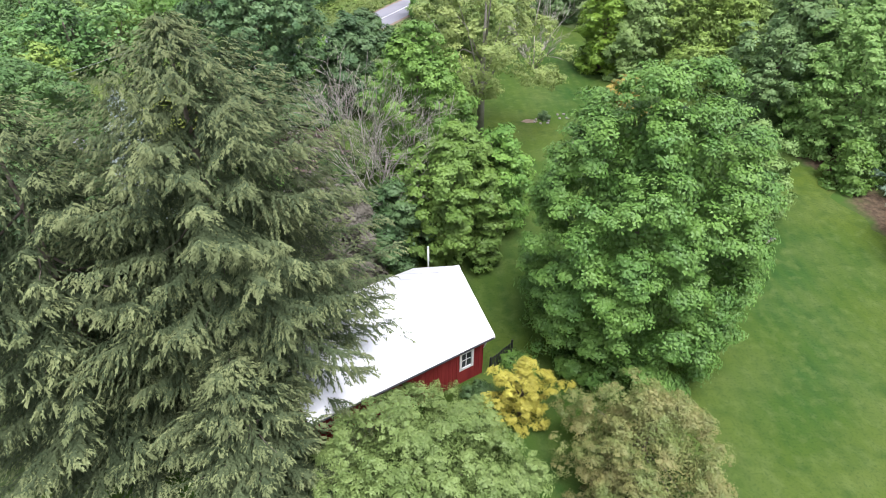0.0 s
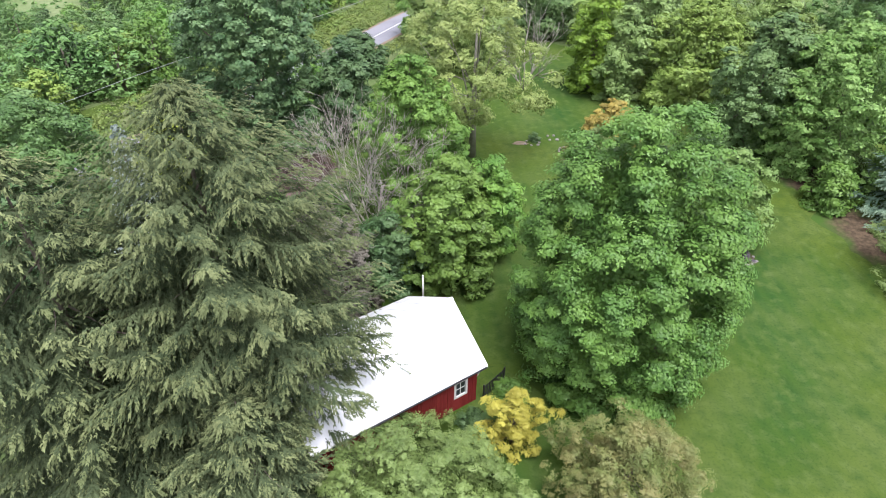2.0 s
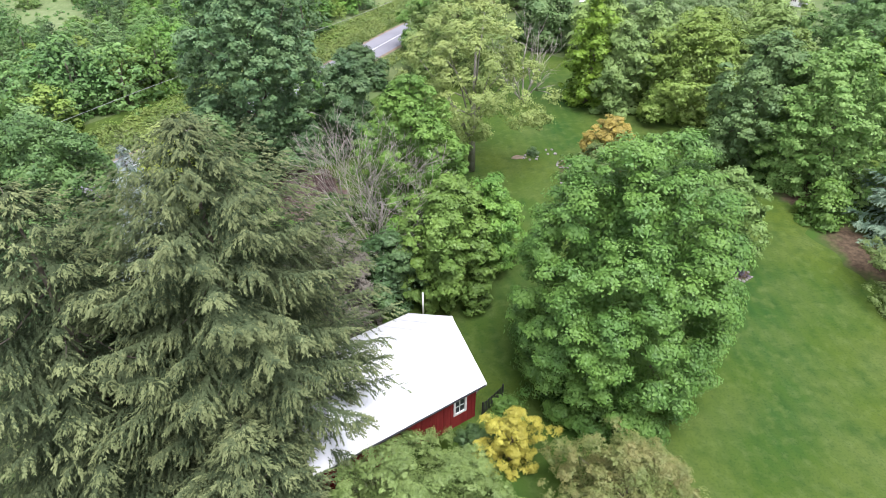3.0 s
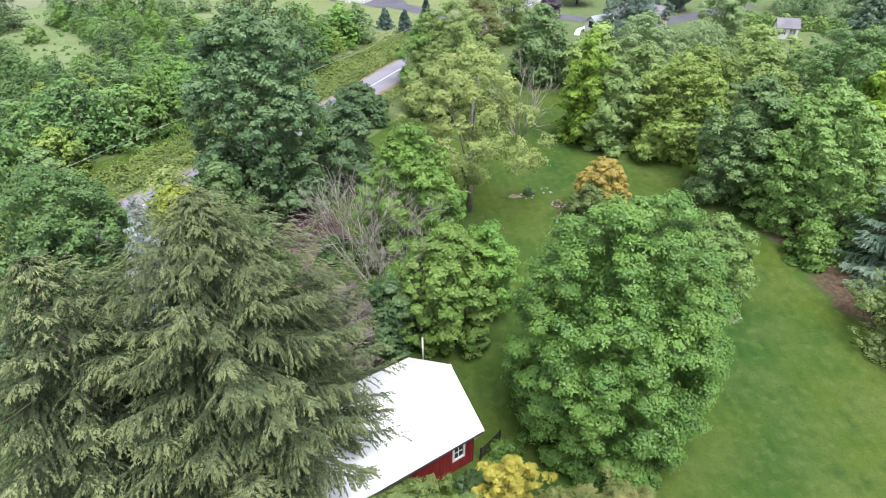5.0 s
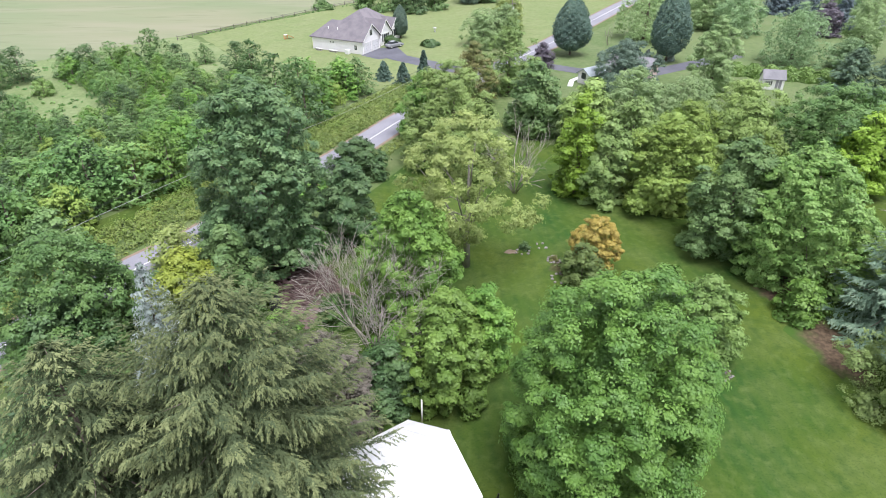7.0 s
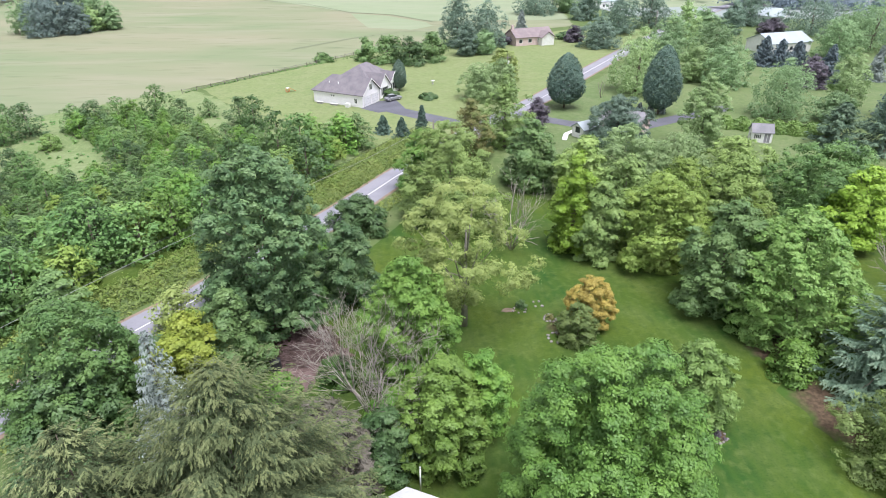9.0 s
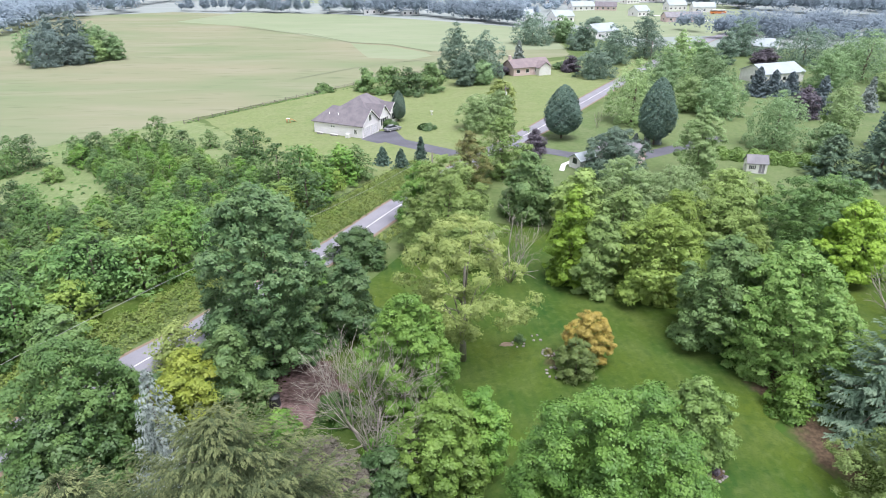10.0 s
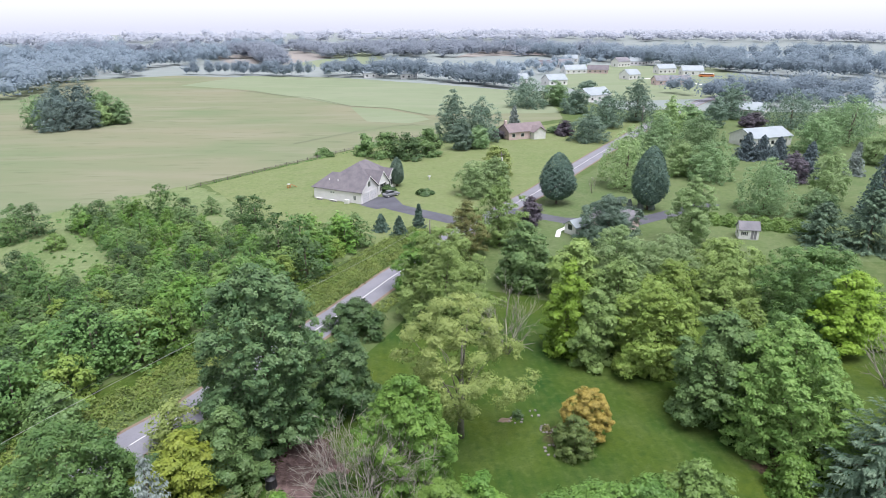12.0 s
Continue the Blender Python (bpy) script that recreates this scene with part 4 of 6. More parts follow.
broadleaf("border_tree", 39.8, 66.4, 10.8, 4.2, "olivegreen", 67, 22000, 0.26, 0.04, "dome", 54, 0.21, label="yellow-green tree behind the grey-green one")
broadleaf("locust_tree", 3.2, 83.5, 14.4, 8.0, "pale", 53, 56000, 0.23, 0.06, "dome", 100, 0.18, label="broad olive-green tree clump by the road")
broadleaf("locust_tree", -0.5, 94.5, 10.2, 4.6, "big", 54, 15000, 0.34, 0.06, "dome", 39, 0.23, label="green tree at the roadside")
broadleaf("border_tree", 17.0, 96.0, 10.8, 5.0, "grey", 55, 18000, 0.36, 0.05, "dome", 45, 0.23, label="dark green tree near the road")
broadleaf("border_tree", 24.5, 90.0, 10.0, 5.0, "pale", 56, 18000, 0.36, 0.05, "dome", 45, 0.23, label="green tree near the road")
broadleaf("dogwood", -10.2, 80.4, 4.6, 4.6, "dark", 57, 14000, 0.28, 0.02, "dome", 45, 0.22, label="low dark green shrub at the roadside", category="shrub")
norway_spruce("pine", 44.2, 45.2, 12.6, 7.2, 58, 170, "blue-grey pine on a mulched bed", dense=4.6, size=0.26, bulge=1.9, leaf="bluepine", tips="bluepinetip")
broadleaf("hemlock_shrub", 39.0, 35.2, 7.0, 5.4, "crab", 59, 34000, 0.15, 0.05, "dome", 80, 0.17, wild=1.5, label="fine-leaved yellowish-green tree at the mulched bed")
broadleaf("white_pine", 15.0, 115.0, 13.4, 5.0, "olive", 60, 18000, 0.26, 0.05, "egg", 80, 0.17, wild=1.4, label="soft green pine by the road")
broadleaf("white_pine", 8.0, 109.0, 11.0, 4.6, "brown", 61, 16000, 0.24, 0.05, "egg", 70, 0.17, wild=1.5, label="thin brownish pine by the road")
broadleaf("silver_shrub", 37.4, 116.0, 9.2, 6.6, "yarddark", 62, 28000, 0.26, 0.02, "dome", 51, 0.21, label="rounded blue-green tree by the road")
broadleaf("poplar", 53.0, 113.7, 13.4, 4.1, "yardpale", 63, 24000, 0.27, 0.05, "oval", 70, 0.19, label="tall pale green poplar")

# undergrowth between the garden and the road
for k, (ux, uy, uh, ur, ul) in enumerate((
        (-12.5, 58.5, 3.6, 3.0, "thicket"), (-18.5, 57.0, 4.2, 3.2, "dark"), (-23.5, 52.5, 4.6, 3.0, "big"), (-19.0, 52.0, 3.4, 2.6, "thicket"),
        (-14.2, 45.2, 2.0, 2.2, "big"), (-17.5, 41.5, 4.6, 3.2, "thicket"), (-25.5, 47.0, 5.0, 3.2, "dark"), (-21.5, 60.8, 5.6, 3.0, "thicket"),
        (-14.6, 71.5, 4.4, 3.0, "big"), (-17.6, 66.0, 4.2, 3.0, "thicket"), (-23.4, 60.0, 5.4, 3.0, "dark"), (-27.2, 55.5, 4.8, 3.0, "yellowgreen"),
        (-9.0, 47.2, 2.0, 1.9, "thicket"), (-3.5, 41.0, 3.4, 2.4, "big"), (-6.0, 38.6, 2.4, 2.0, "thicket"), (-1.0, 41.8, 5.2, 2.8, "big"))):
    broadleaf("undergrowth_shrub", ux, uy, uh, ur, ul, 200 + k, 3200, 0.28, 0.0, "dome", 26, 0.30, label="leafy green shrub in the garden undergrowth", category="shrub", group="garden undergrowth", limbs=3)
broadleaf("lilac", -26.5, 31.0, 8.4, 4.4, "dark", 220, 15000, 0.28, 0.03, "dome", 50, 0.24, label="dark green tree beside the spruces")
broadleaf("lilac", -30.5, 40.0, 8.0, 5.0, "dark", 221, 14000, 0.30, 0.03, "dome", 50, 0.24, label="dark green tree between the spruces and the road")
broadleaf("maple_sapling", 35.4, 46.6, 3.8, 2.2, "bright", 222, 8000, 0.24, 0.03, "dome", 30, 0.26, label="low bright green sapling under the silver maple", category="shrub")
broadleaf("bed_shrub", 15.0, 54.3, 2.0, 1.6, "light", 223, 3000, 0.18, 0.0, "dome", 18, 0.32, label="low green perennials in the stone-edged bed", category="shrub", limbs=2)
broadleaf("bed_shrub", 15.7, 52.6, 4.3, 2.3, "crab", 224, 14000, 0.15, 0.0, "dome", 60, 0.18, wild=0.5, label="olive-green shrub before the orange one", category="shrub", limbs=2)
broadleaf("bed_shrub", 4.6, 25.9, 1.3, 1.3, "bright", 225, 2600, 0.14, 0.0, "dome", 16, 0.32, label="low leafy plants beside the barn fence", category="shrub", limbs=2)
broadleaf("bed_shrub", 2.3, 23.6, 1.2, 1.1, "dark", 226, 2200, 0.14, 0.0, "dome", 16, 0.32, label="low dark plants at the barn wall", category="shrub", limbs=2)


# ---- garden ground details ----
def stone_mesh(seed, sx, sy, sz):
    rng = np.random.default_rng(seed)
    bm = bmesh.new()
    bmesh.ops.create_icosphere(bm, subdivisions=1, radius=0.5)
    for v in bm.verts:
        v.co *= 1 + rng.uniform(-0.18, 0.18)
        v.co = Vector((v.co.x * sx, v.co.y * sy, v.co.z * sz))
    return bm


def flat_mound(name, x, y, rx, ry, h, material, label, category, seed=1, turn=0.0):
    rng = np.random.default_rng(seed)
    top = thing(name, x, y, None, turn, label, category, kind="structure")
    rings, seg = 5, 44
    vs, fs = [(0, 0, h)], []
    edge = 1 + 0.14 * np.sin(np.arange(seg) * 6.2832 * 3 / seg + rng.uniform(0, 6)) + 0.1 * np.sin(np.arange(seg) * 6.2832 * 7 / seg + rng.uniform(0, 6)) + rng.normal(size=seg) * 0.07
    for i in range(1, rings + 1):
        s = i / rings
        for k in range(seg):
            a = 6.2832 * k / seg
            px, py = rx * s * edge[k] * math.cos(a), ry * s * edge[k] * math.sin(a)
            wx, wy = x + px, y + py
            vs.append((px, py, h * (1 - s ** 2) + 0.05 - 0.07 * s ** 8 + ground_z(wx, wy) - ground_z(x, y) + rng.normal() * 0.02 * (s < 1) * min(1, h * 8)))
    for k in range(seg):
        fs.append((0, 1 + k, 1 + (k + 1) % seg))
    for i in range(rings - 1):
        for k in range(seg):
            a, b = 1 + i * seg + k, 1 + i * seg + (k + 1) % seg
            fs.append((a, a + seg, b + seg, b))
    pydata("surface", vs, fs, material, top, "", True)
    return top


flat_mound("mulch_bed", 36.8, 42.0, 2.9, 5.6, 0.10, MULCH, "brown mulched bed under the conifers", "bed", 3, 8)
flat_mound("mulch_ring", 36.0, 50.5, 3.4, 4.2, 0.08, MULCH, "bare brown soil under the silver maple", "bed", 4)
flat_mound("flower_bed", 15.8, 54.6, 3.0, 3.6, 0.1, MULCH, "mulched flower bed round the orange shrub", "bed", 5)
flat_mound("bare_patch", 9.0, 58.2, 0.9, 0.5, 0.03, GRAVEL, "worn patch of bare soil in the lawn", "patch", 6)
flat_mound("flower_bed", 25.2, 39.2, 1.1, 1.2, 0.1, MULCH, "mulched bed under the young maple", "bed", 7)
srng = np.random.default_rng(77)
for cx, cy, n, rad in ((10.4, 58.4, 7, 0.8), (12.6, 59.4, 4, 0.6), (13.5, 56.4, 10, 0.65), (13.4, 52.9, 8, 0.8), (25.2, 39.2, 13, 0.85)):
    for k in range(n):
        a = k / n * 5.6 + 1.2
        sx = cx + rad * math.cos(a) + srng.normal() * 0.08
        sy = cy + rad * math.sin(a) + srng.normal() * 0.08
        st = part("edging_stone", stone_mesh(int(srng.integers(1e6)), *srng.uniform(0.26, 0.46, 2), srng.uniform(0.18, 0.3)), STONE, None)
        st.matrix_basis = pose(sx, sy, ground_z(sx, sy) + 0.08, 0, 0, srng.uniform(0, 360))
        tagged(st, "pale rough field stone edging a garden bed", "stone", "edging stones")
broadleaf("flower_clump", 25.2, 39.2, 0.7, 0.6, "purple", 232, 900, 0.1, 0.0, "dome", 10, 0.34, label="dark purple perennials inside a ring of stones", category="plant", limbs=1)
broadleaf("flower_clump", 13.5, 56.4, 0.5, 0.5, "brown", 233, 700, 0.1, 0.0, "dome", 10, 0.34, label="low brownish plants in a small stone-edged bed", category="plant", limbs=1)
broadleaf("flower_clump", 10.6, 58.9, 0.8, 0.6, "dark", 231, 900, 0.12, 0.0, "dome", 10, 0.34, label="small dark shrub among stones on the lawn", category="shrub", limbs=1)


def brush_pile():
    """Cut branches heaped in an oval."""
    rng = np.random.default_rng(5)
    top = thing("brush_pile", -13.0, 52.2, None, 0, "large heap of cut brown branches and brush", "brush pile")
    vs, fs, lone = [], [], 0
    for k in range(900):
        a, s = rng.uniform(0, 6.2832), math.sqrt(rng.uniform(0, 1))
        px, py = 3.4 * s * math.cos(a), 3.7 * s * math.sin(a)
        pz = 1.5 * (1 - s * s) * rng.uniform(0.5, 1) + 0.08
        d = unit(np.array([rng.normal(), rng.normal(), rng.normal() * 0.22]))
        ln = rng.uniform(0.5, 2.0)
        p0 = np.array([px, py, pz]) - d * ln / 2
        p1 = np.array([px, py, pz]) + d * ln / 2
        p0[2], p1[2] = max(0.03, p0[2]), max(0.03, p1[2])
        r0 = rng.uniform(0.015, 0.05)
        line = [p0, (p0 + p1) / 2 + rng.normal(size=3) * 0.06, p1]
        if pz > 0.75 and lone < 140:
            lone += 1
            tubes("branch", [(line, [r0, r0 * 0.8, r0 * 0.4])], BRUSH, top, sides=4)
            continue
        v, f = tube(line, [r0, r0 * 0.8, r0 * 0.4], 4)
        fs += [tuple(i + len(vs) for i in q) for q in f]
        vs += v
    ob = pydata("brush", vs, fs, BRUSH, top)
    ob["kind"] = "stuff"
    for k in range(5):
        a = rng.uniform(0, 6.28)
        p0 = np.array([2.6 * math.cos(a), 2.6 * math.sin(a), 0.3])
        d = unit(np.array([rng.normal(), rng.normal(), 0.25]))
        tubes("log", [([p0, p0 + d * 1.3, p0 + d * 2.6], [0.06, 0.05, 0.03])], DEADWOOD, top, sides=6)
    flat = flat_mound("brush_ground", -12.0, 50.0, 4.2, 4.4, 0.2, BRUSH, "bare brown litter round the brush pile", "patch", 8)
    return top


brush_pile()


def compost_bin():
    top = thing("compost_bin", -15.3, 48.7, None, 20, "black plastic compost bin with a dark lid", "bin")
    bm = bmesh.new()
    bmesh.ops.create_cone(bm, cap_ends=True, segments=12, radius1=0.62, radius2=0.5, depth=1.1, matrix=Matrix.Translation((0, 0, 0.55)))
    part("body", bm, BLACK, top)
    bm = bmesh.new()
    bmesh.ops.create_cone(bm, cap_ends=True, segments=12, radius1=0.56, radius2=0.2, depth=0.22, matrix=Matrix.Translation((0, 0, 1.21)))
    part("lid", bm, BLACK, top)
    return top


compost_bin()


# ---- roadside ----
def weeds(name, count, place, height, leaf, size, seed, label):
    """Low weeds: leaf tufts strewn over a strip."""
    rng = np.random.default_rng(seed)
    ps = []
    for _ in range(count):
        x, y = place(rng)
        ps.append((x, y, ground_z(x, y)))
    ps = np.array(ps)
    hs = height * rng.uniform(0.35, 1.25, count)
    idx = np.repeat(np.arange(count), 26)
    n = len(idx)
    e = unit(rng.normal(size=(n, 3)) + np.array([0, 0, 0.6]))
    pos = ps[idx] + e * (hs[idx] * rng.uniform(0.6, 1.0, n))[:, None] * np.array([0.9, 0.9, 0.9])
    pos[:, 2] = np.maximum(pos[:, 2], ps[idx][:, 2] + 0.05)
    ob = quads(name, leaf_quads(rng, pos, unit(e * 0.9 + np.array([0, 0, 0.35]) + rng.normal(size=(n, 3)) * 0.25), size, 0.6, None, True), LEAF[leaf])
    return tagged(ob, label, "weeds", kind="stuff")


def on_road(t):
    """A point of the near road and its left normal, for t from 0 to 1."""
    pts = [(-50.5, 25.0), (-31.2, 56.4), (-12.9, 86.2), (-3.0, 105.0), (6, 118.5)]
    k = min(3, int(t * 4))
    f = t * 4 - k
    p, q = pts[k], pts[k + 1]
    d = Vector((q[0] - p[0], q[1] - p[1])).normalized()
    return p[0] + (q[0] - p[0]) * f, p[1] + (q[1] - p[1]) * f, -d.y, d.x


def verge(lo, hi):
    def place(rng):
        x, y, nx, ny = on_road(rng.uniform(0, 1))
        s = rng.uniform(lo, hi)
        return x + nx * s, y + ny * s
    return place


weeds("verge_weeds", 2900, verge(3.4, 10.6), 1.0, "weed", 0.25, 301, "tall yellow-green weeds on the road verge")
weeds("verge_brambles", 340, verge(5.6, 10.8), 1.7, "olivegreen", 0.28, 304, "rounded pale green brambles in the tall verge")
weeds("verge_weeds_far_side", 560, verge(-6.0, -3.6), 0.6, "weed", 0.22, 302, "weeds on the garden side of the road")
weeds("meadow_weeds", 950, lambda r: (r.uniform(-105, -30), r.uniform(70, 136)), 0.5, "thicket", 0.34, 303, "rough meadow growth between the shrubs")


def thicket():
    """Young self-sown trees and shrubs between the road and the hay field."""
    rng = np.random.default_rng(9)
    kinds = []
    for k, (lf, hh, rr, shape) in enumerate((("thicket", 5.4, 2.7, "dome"), ("thicket", 6.4, 2.7, "oval"), ("dark", 6.0, 3.0, "dome"), ("big", 4.6, 2.7, "dome"),
                                             ("grey", 5.0, 2.6, "dome"), ("light", 3.4, 2.4, "dome"), ("bright", 5.2, 2.5, "dome"), ("olivegreen", 3.8, 2.6, "dome"))):
        kinds.append(broadleaf("thicket_tree", -62 - 4 * k, 92 + (k % 3) * 4, hh, rr, lf, 400 + k, 2000, 0.27, 0.0, shape, 34, 0.25, cluster=0.36,
                               label="self-sown leafy green young tree in the thicket", category="tree", group="thicket trees", limbs=2))
    taken = [(-62 - 4 * k, 92 + (k % 3) * 4) for k in range(8)]
    made = 0
    for _ in range(9000):
        x, y = rng.uniform(-125, -6), rng.uniform(30, 140)
        # distance left of the road
        if y < 100:
            left = (-31.2 + (y - 56.4) * 0.615 - x) * 0.85
        else:
            left = (-5.8 + (y - 100) * 0.66 - x) * 0.83
        if x < -(0.80 * y + 14):
            continue
        edge = 117 if x > -38 else 117 + (-38 - x) * 0.75 if x > -62 else 135
        if left < 13.6 or y > edge or left > 70:
            continue
        # grassy clearing beside the hay field
        if x < -57 and 100 < y < 126 and x + y < 52:
            continue
        gap = 2.6 if left < 30 else 2.7 if y < 92 else 2.3
        if any((x - a) ** 2 + (y - b) ** 2 < gap * gap for a, b in taken):
            continue
        taken.append((x, y))
        s = rng.uniform(0.5, 1.3) * (1.2 if left < 24 else 0.85 if y < 92 else 0.74)
        w = rng.choice(8, p=[0.18, 0.16, 0.12, 0.13, 0.15, 0.12, 0.08, 0.06])
        m = pose(x, y, ground_z(x, y), 0, 0, rng.uniform(0, 360)) @ Matrix.Diagonal((s * rng.uniform(0.9, 1.25), s * rng.uniform(0.9, 1.25), s, 1))
        copy_thing(kinds[w], m)
        made += 1
        if made >= 255:
            break
    # lone young trees along the edge of the hay field
    for k, (x, y) in enumerate(((-87.0, 127.0), (-80.7, 123.3), (-73.1, 126.5), (-68.3, 126.3), (-63.9, 129.9), (-58.6, 133.7), (-53.5, 133.5), (-48.7, 136.3), (-83.2, 118.7), (-72.5, 115.5), (-39.6, 128.9), (-35.6, 125.1))):
        s = rng.uniform(0.75, 1.25)
        copy_thing(kinds[(1, 2, 4, 2, 6, 1, 2, 4, 0, 5, 2, 1)[k]], pose(x, y, ground_z(x, y), 0, 0, rng.uniform(0, 360)) @ Matrix.Diagonal((s * 1.15, s * 1.15, s, 1)))


thicket()


def wires():
    for k, (off, z) in enumerate(((0.0, 5.0), (-1.3, 5.4), (-2.4, 4.7))):
        pts, rr = [], []
        for i in range(31):
            t = i / 30
            x, y = -58.5 + 59.5 * t + off * 0.85, 24.0 + 89.0 * t - off * 0.5
            pts.append((x, y, ground_z(x, y) + z + 0.25 * math.cos(t * 12.566)))
            rr.append(0.022 if k == 0 else 0.013)
        v, f = tube(pts, rr, 5)
        ob = pydata("overhead_wire", v, f, WIRE if k == 0 else BLACK)
        tagged(ob, "thin overhead wire strung along the road", "wire", "roadside wires")


wires()


def utility_pole(x, y, h, label):
    top = thing("utility_pole", x, y, None, 25, label, "utility pole")
    tubes("shaft", [([(0, 0, -0.2), (0, 0, h)], [0.16, 0.11])], POLEWOOD, top, sides=10)
    part("crossarm", box(-1.1, 1.1, 0.1, 0.2, h - 0.9, h - 0.78), POLEWOOD, top)
    bm = bmesh.new()
    bmesh.ops.create_cone(bm, cap_ends=True, segments=12, radius1=0.24, radius2=0.24, depth=0.8, matrix=Matrix.Translation((0, -0.4, h - 1.9)))
    part("transformer", bm, WHITE, top, "pale grey cylindrical transformer")
    return top


utility_pole(21.3, 163.8, 8.0, "weathered utility pole beside the country road")
utility_pole(88, 245, 9.0, "weathered utility pole among distant yards")
for px, py in ((-58.9, 23.4), (1.2, 113.2)):
    p = thing("wire_pole", px, py, None, 20, "wooden pole that carries the roadside wires", "utility pole")
    tubes("shaft", [([(0, 0, -0.2), (0, 0, 5.9)], [0.15, 0.11])], POLEWOOD, p, sides=10)


# ---- houses ----
def gable_roof(parent, x0, x1, y0, y1, ze, zr, material, over=0.4, along="x", name="roof"):
    """A solid two-sided roof over a rectangle; its ridge runs along x or y."""
    bm = bmesh.new()
    if along == "x":
        ym = (y0 + y1) / 2
        k = (zr - ze) / (ym - y0)
        rows = [(y0 - over, ze - k * over), (ym, zr), (y1 + over, ze - k * over)]
        a, b = x0 - over, x1 + over
        pt = lambda s, r: (s, r[0], r[1])
    else:
        xm = (x0 + x1) / 2
        k = (zr - ze) / (xm - x0)
        rows = [(x0 - over, ze - k * over), (xm, zr), (x1 + over, ze - k * over)]
        a, b = y0 - over, y1 + over
        pt = lambda s, r: (r[0], s, r[1])
    t = 0.16
    up = [[bm.verts.new(Vector(pt(s, r)) + Vector((0, 0, t))) for r in rows] for s in (a, b)]
    lo = [[bm.verts.new(pt(s, r)) for r in rows] for s in (a, b)]
    for i in range(2):
        bm.faces.new((up[0][i], up[0][i + 1], up[1][i + 1], up[1][i]))
        bm.faces.new((lo[0][i], lo[1][i], lo[1][i + 1], lo[0][i + 1]))
        for e in (0, 1):
            bm.faces.new((up[e][i], lo[e][i], lo[e][i + 1], up[e][i + 1]))
    for i in (0, 2):
        bm.faces.new((up[0][i], up[1][i], lo[1][i], lo[0][i]))
    bmesh.ops.recalc_face_normals(bm, faces=bm.faces)
    return part(name, bm, material, parent)


def gable_body(parent, x0, x1, y0, y1, ze, zr, material, along="x", name="wall"):
    """A solid body up to the eaves, with gable triangles."""
    bm = bmesh.new()
    if along == "x":
        ym = (y0 + y1) / 2
        sec = [(y0, 0), (y1, 0), (y1, ze), (ym, zr), (y0, ze)]
        ends = [[bm.verts.new((s, p[0], p[1])) for p in sec] for s in (x0, x1)]
    else:
        xm = (x0 + x1) / 2
        sec = [(x0, 0), (x1, 0), (x1, ze), (xm, zr), (x0, ze)]
        ends = [[bm.verts.new((p[0], s, p[1])) for p in sec] for s in (y0, y1)]
    for e in ends:
        bm.faces.new(e)
    for i in range(5):
        j = (i + 1) % 5
        bm.faces.new((ends[0][i], ends[0][j], ends[1][j], ends[1][i]))
    bmesh.ops.recalc_face_normals(bm, faces=bm.faces)
    return part(name, bm, material, parent)


def opening(parent, axis, at, c, z0, z1, w, frame_mat=None, fill=None, name="window", mull=True, out=1):
    """A framed window or door on a wall facing along axis x or y."""
    def bx(c0, c1, za, zb, d0, d1):
        d0, d1 = sorted((at + out * d0, at + out * d1))
        return (d0, d1, c0, c1, za, zb) if axis == "x" else (c0, c1, d0, d1, za, zb)
    win = part(name, box(*bx(c - w / 2, c + w / 2, z0, z1, 0.004, 0.03)), fill or GLASS, parent)
    fr = bmesh.new()
    for b in ((c - w / 2 - 0.1, c - w / 2, z0 - 0.1, z1 + 0.1), (c + w / 2, c + w / 2 + 0.1, z0 - 0.1, z1 + 0.1), (c - w / 2, c + w / 2, z1, z1 + 0.1), (c - w / 2, c + w / 2, z0 - 0.1, z0)):
        box_into(fr, *bx(*b, 0.002, 0.06))
    part("frame", fr, frame_mat or WHITE, win)
    if mull:
        part("mullion", box(*bx(c - 0.03, c + 0.03, z0, z1, 0.031, 0.05)), frame_mat or WHITE, win)
    return win


DOORWHITE = mottled("garage_door_white", (0.74, 0.73, 0.74), (0.68, 0.67, 0.68), 1.0, 20.0, 0.5, 0.4)
GREYROOF = mottled("grey_shingle_roof", (0.20, 0.195, 0.21), (0.26, 0.25, 0.265), 0.5, 5.0, 0.9, 0.2)


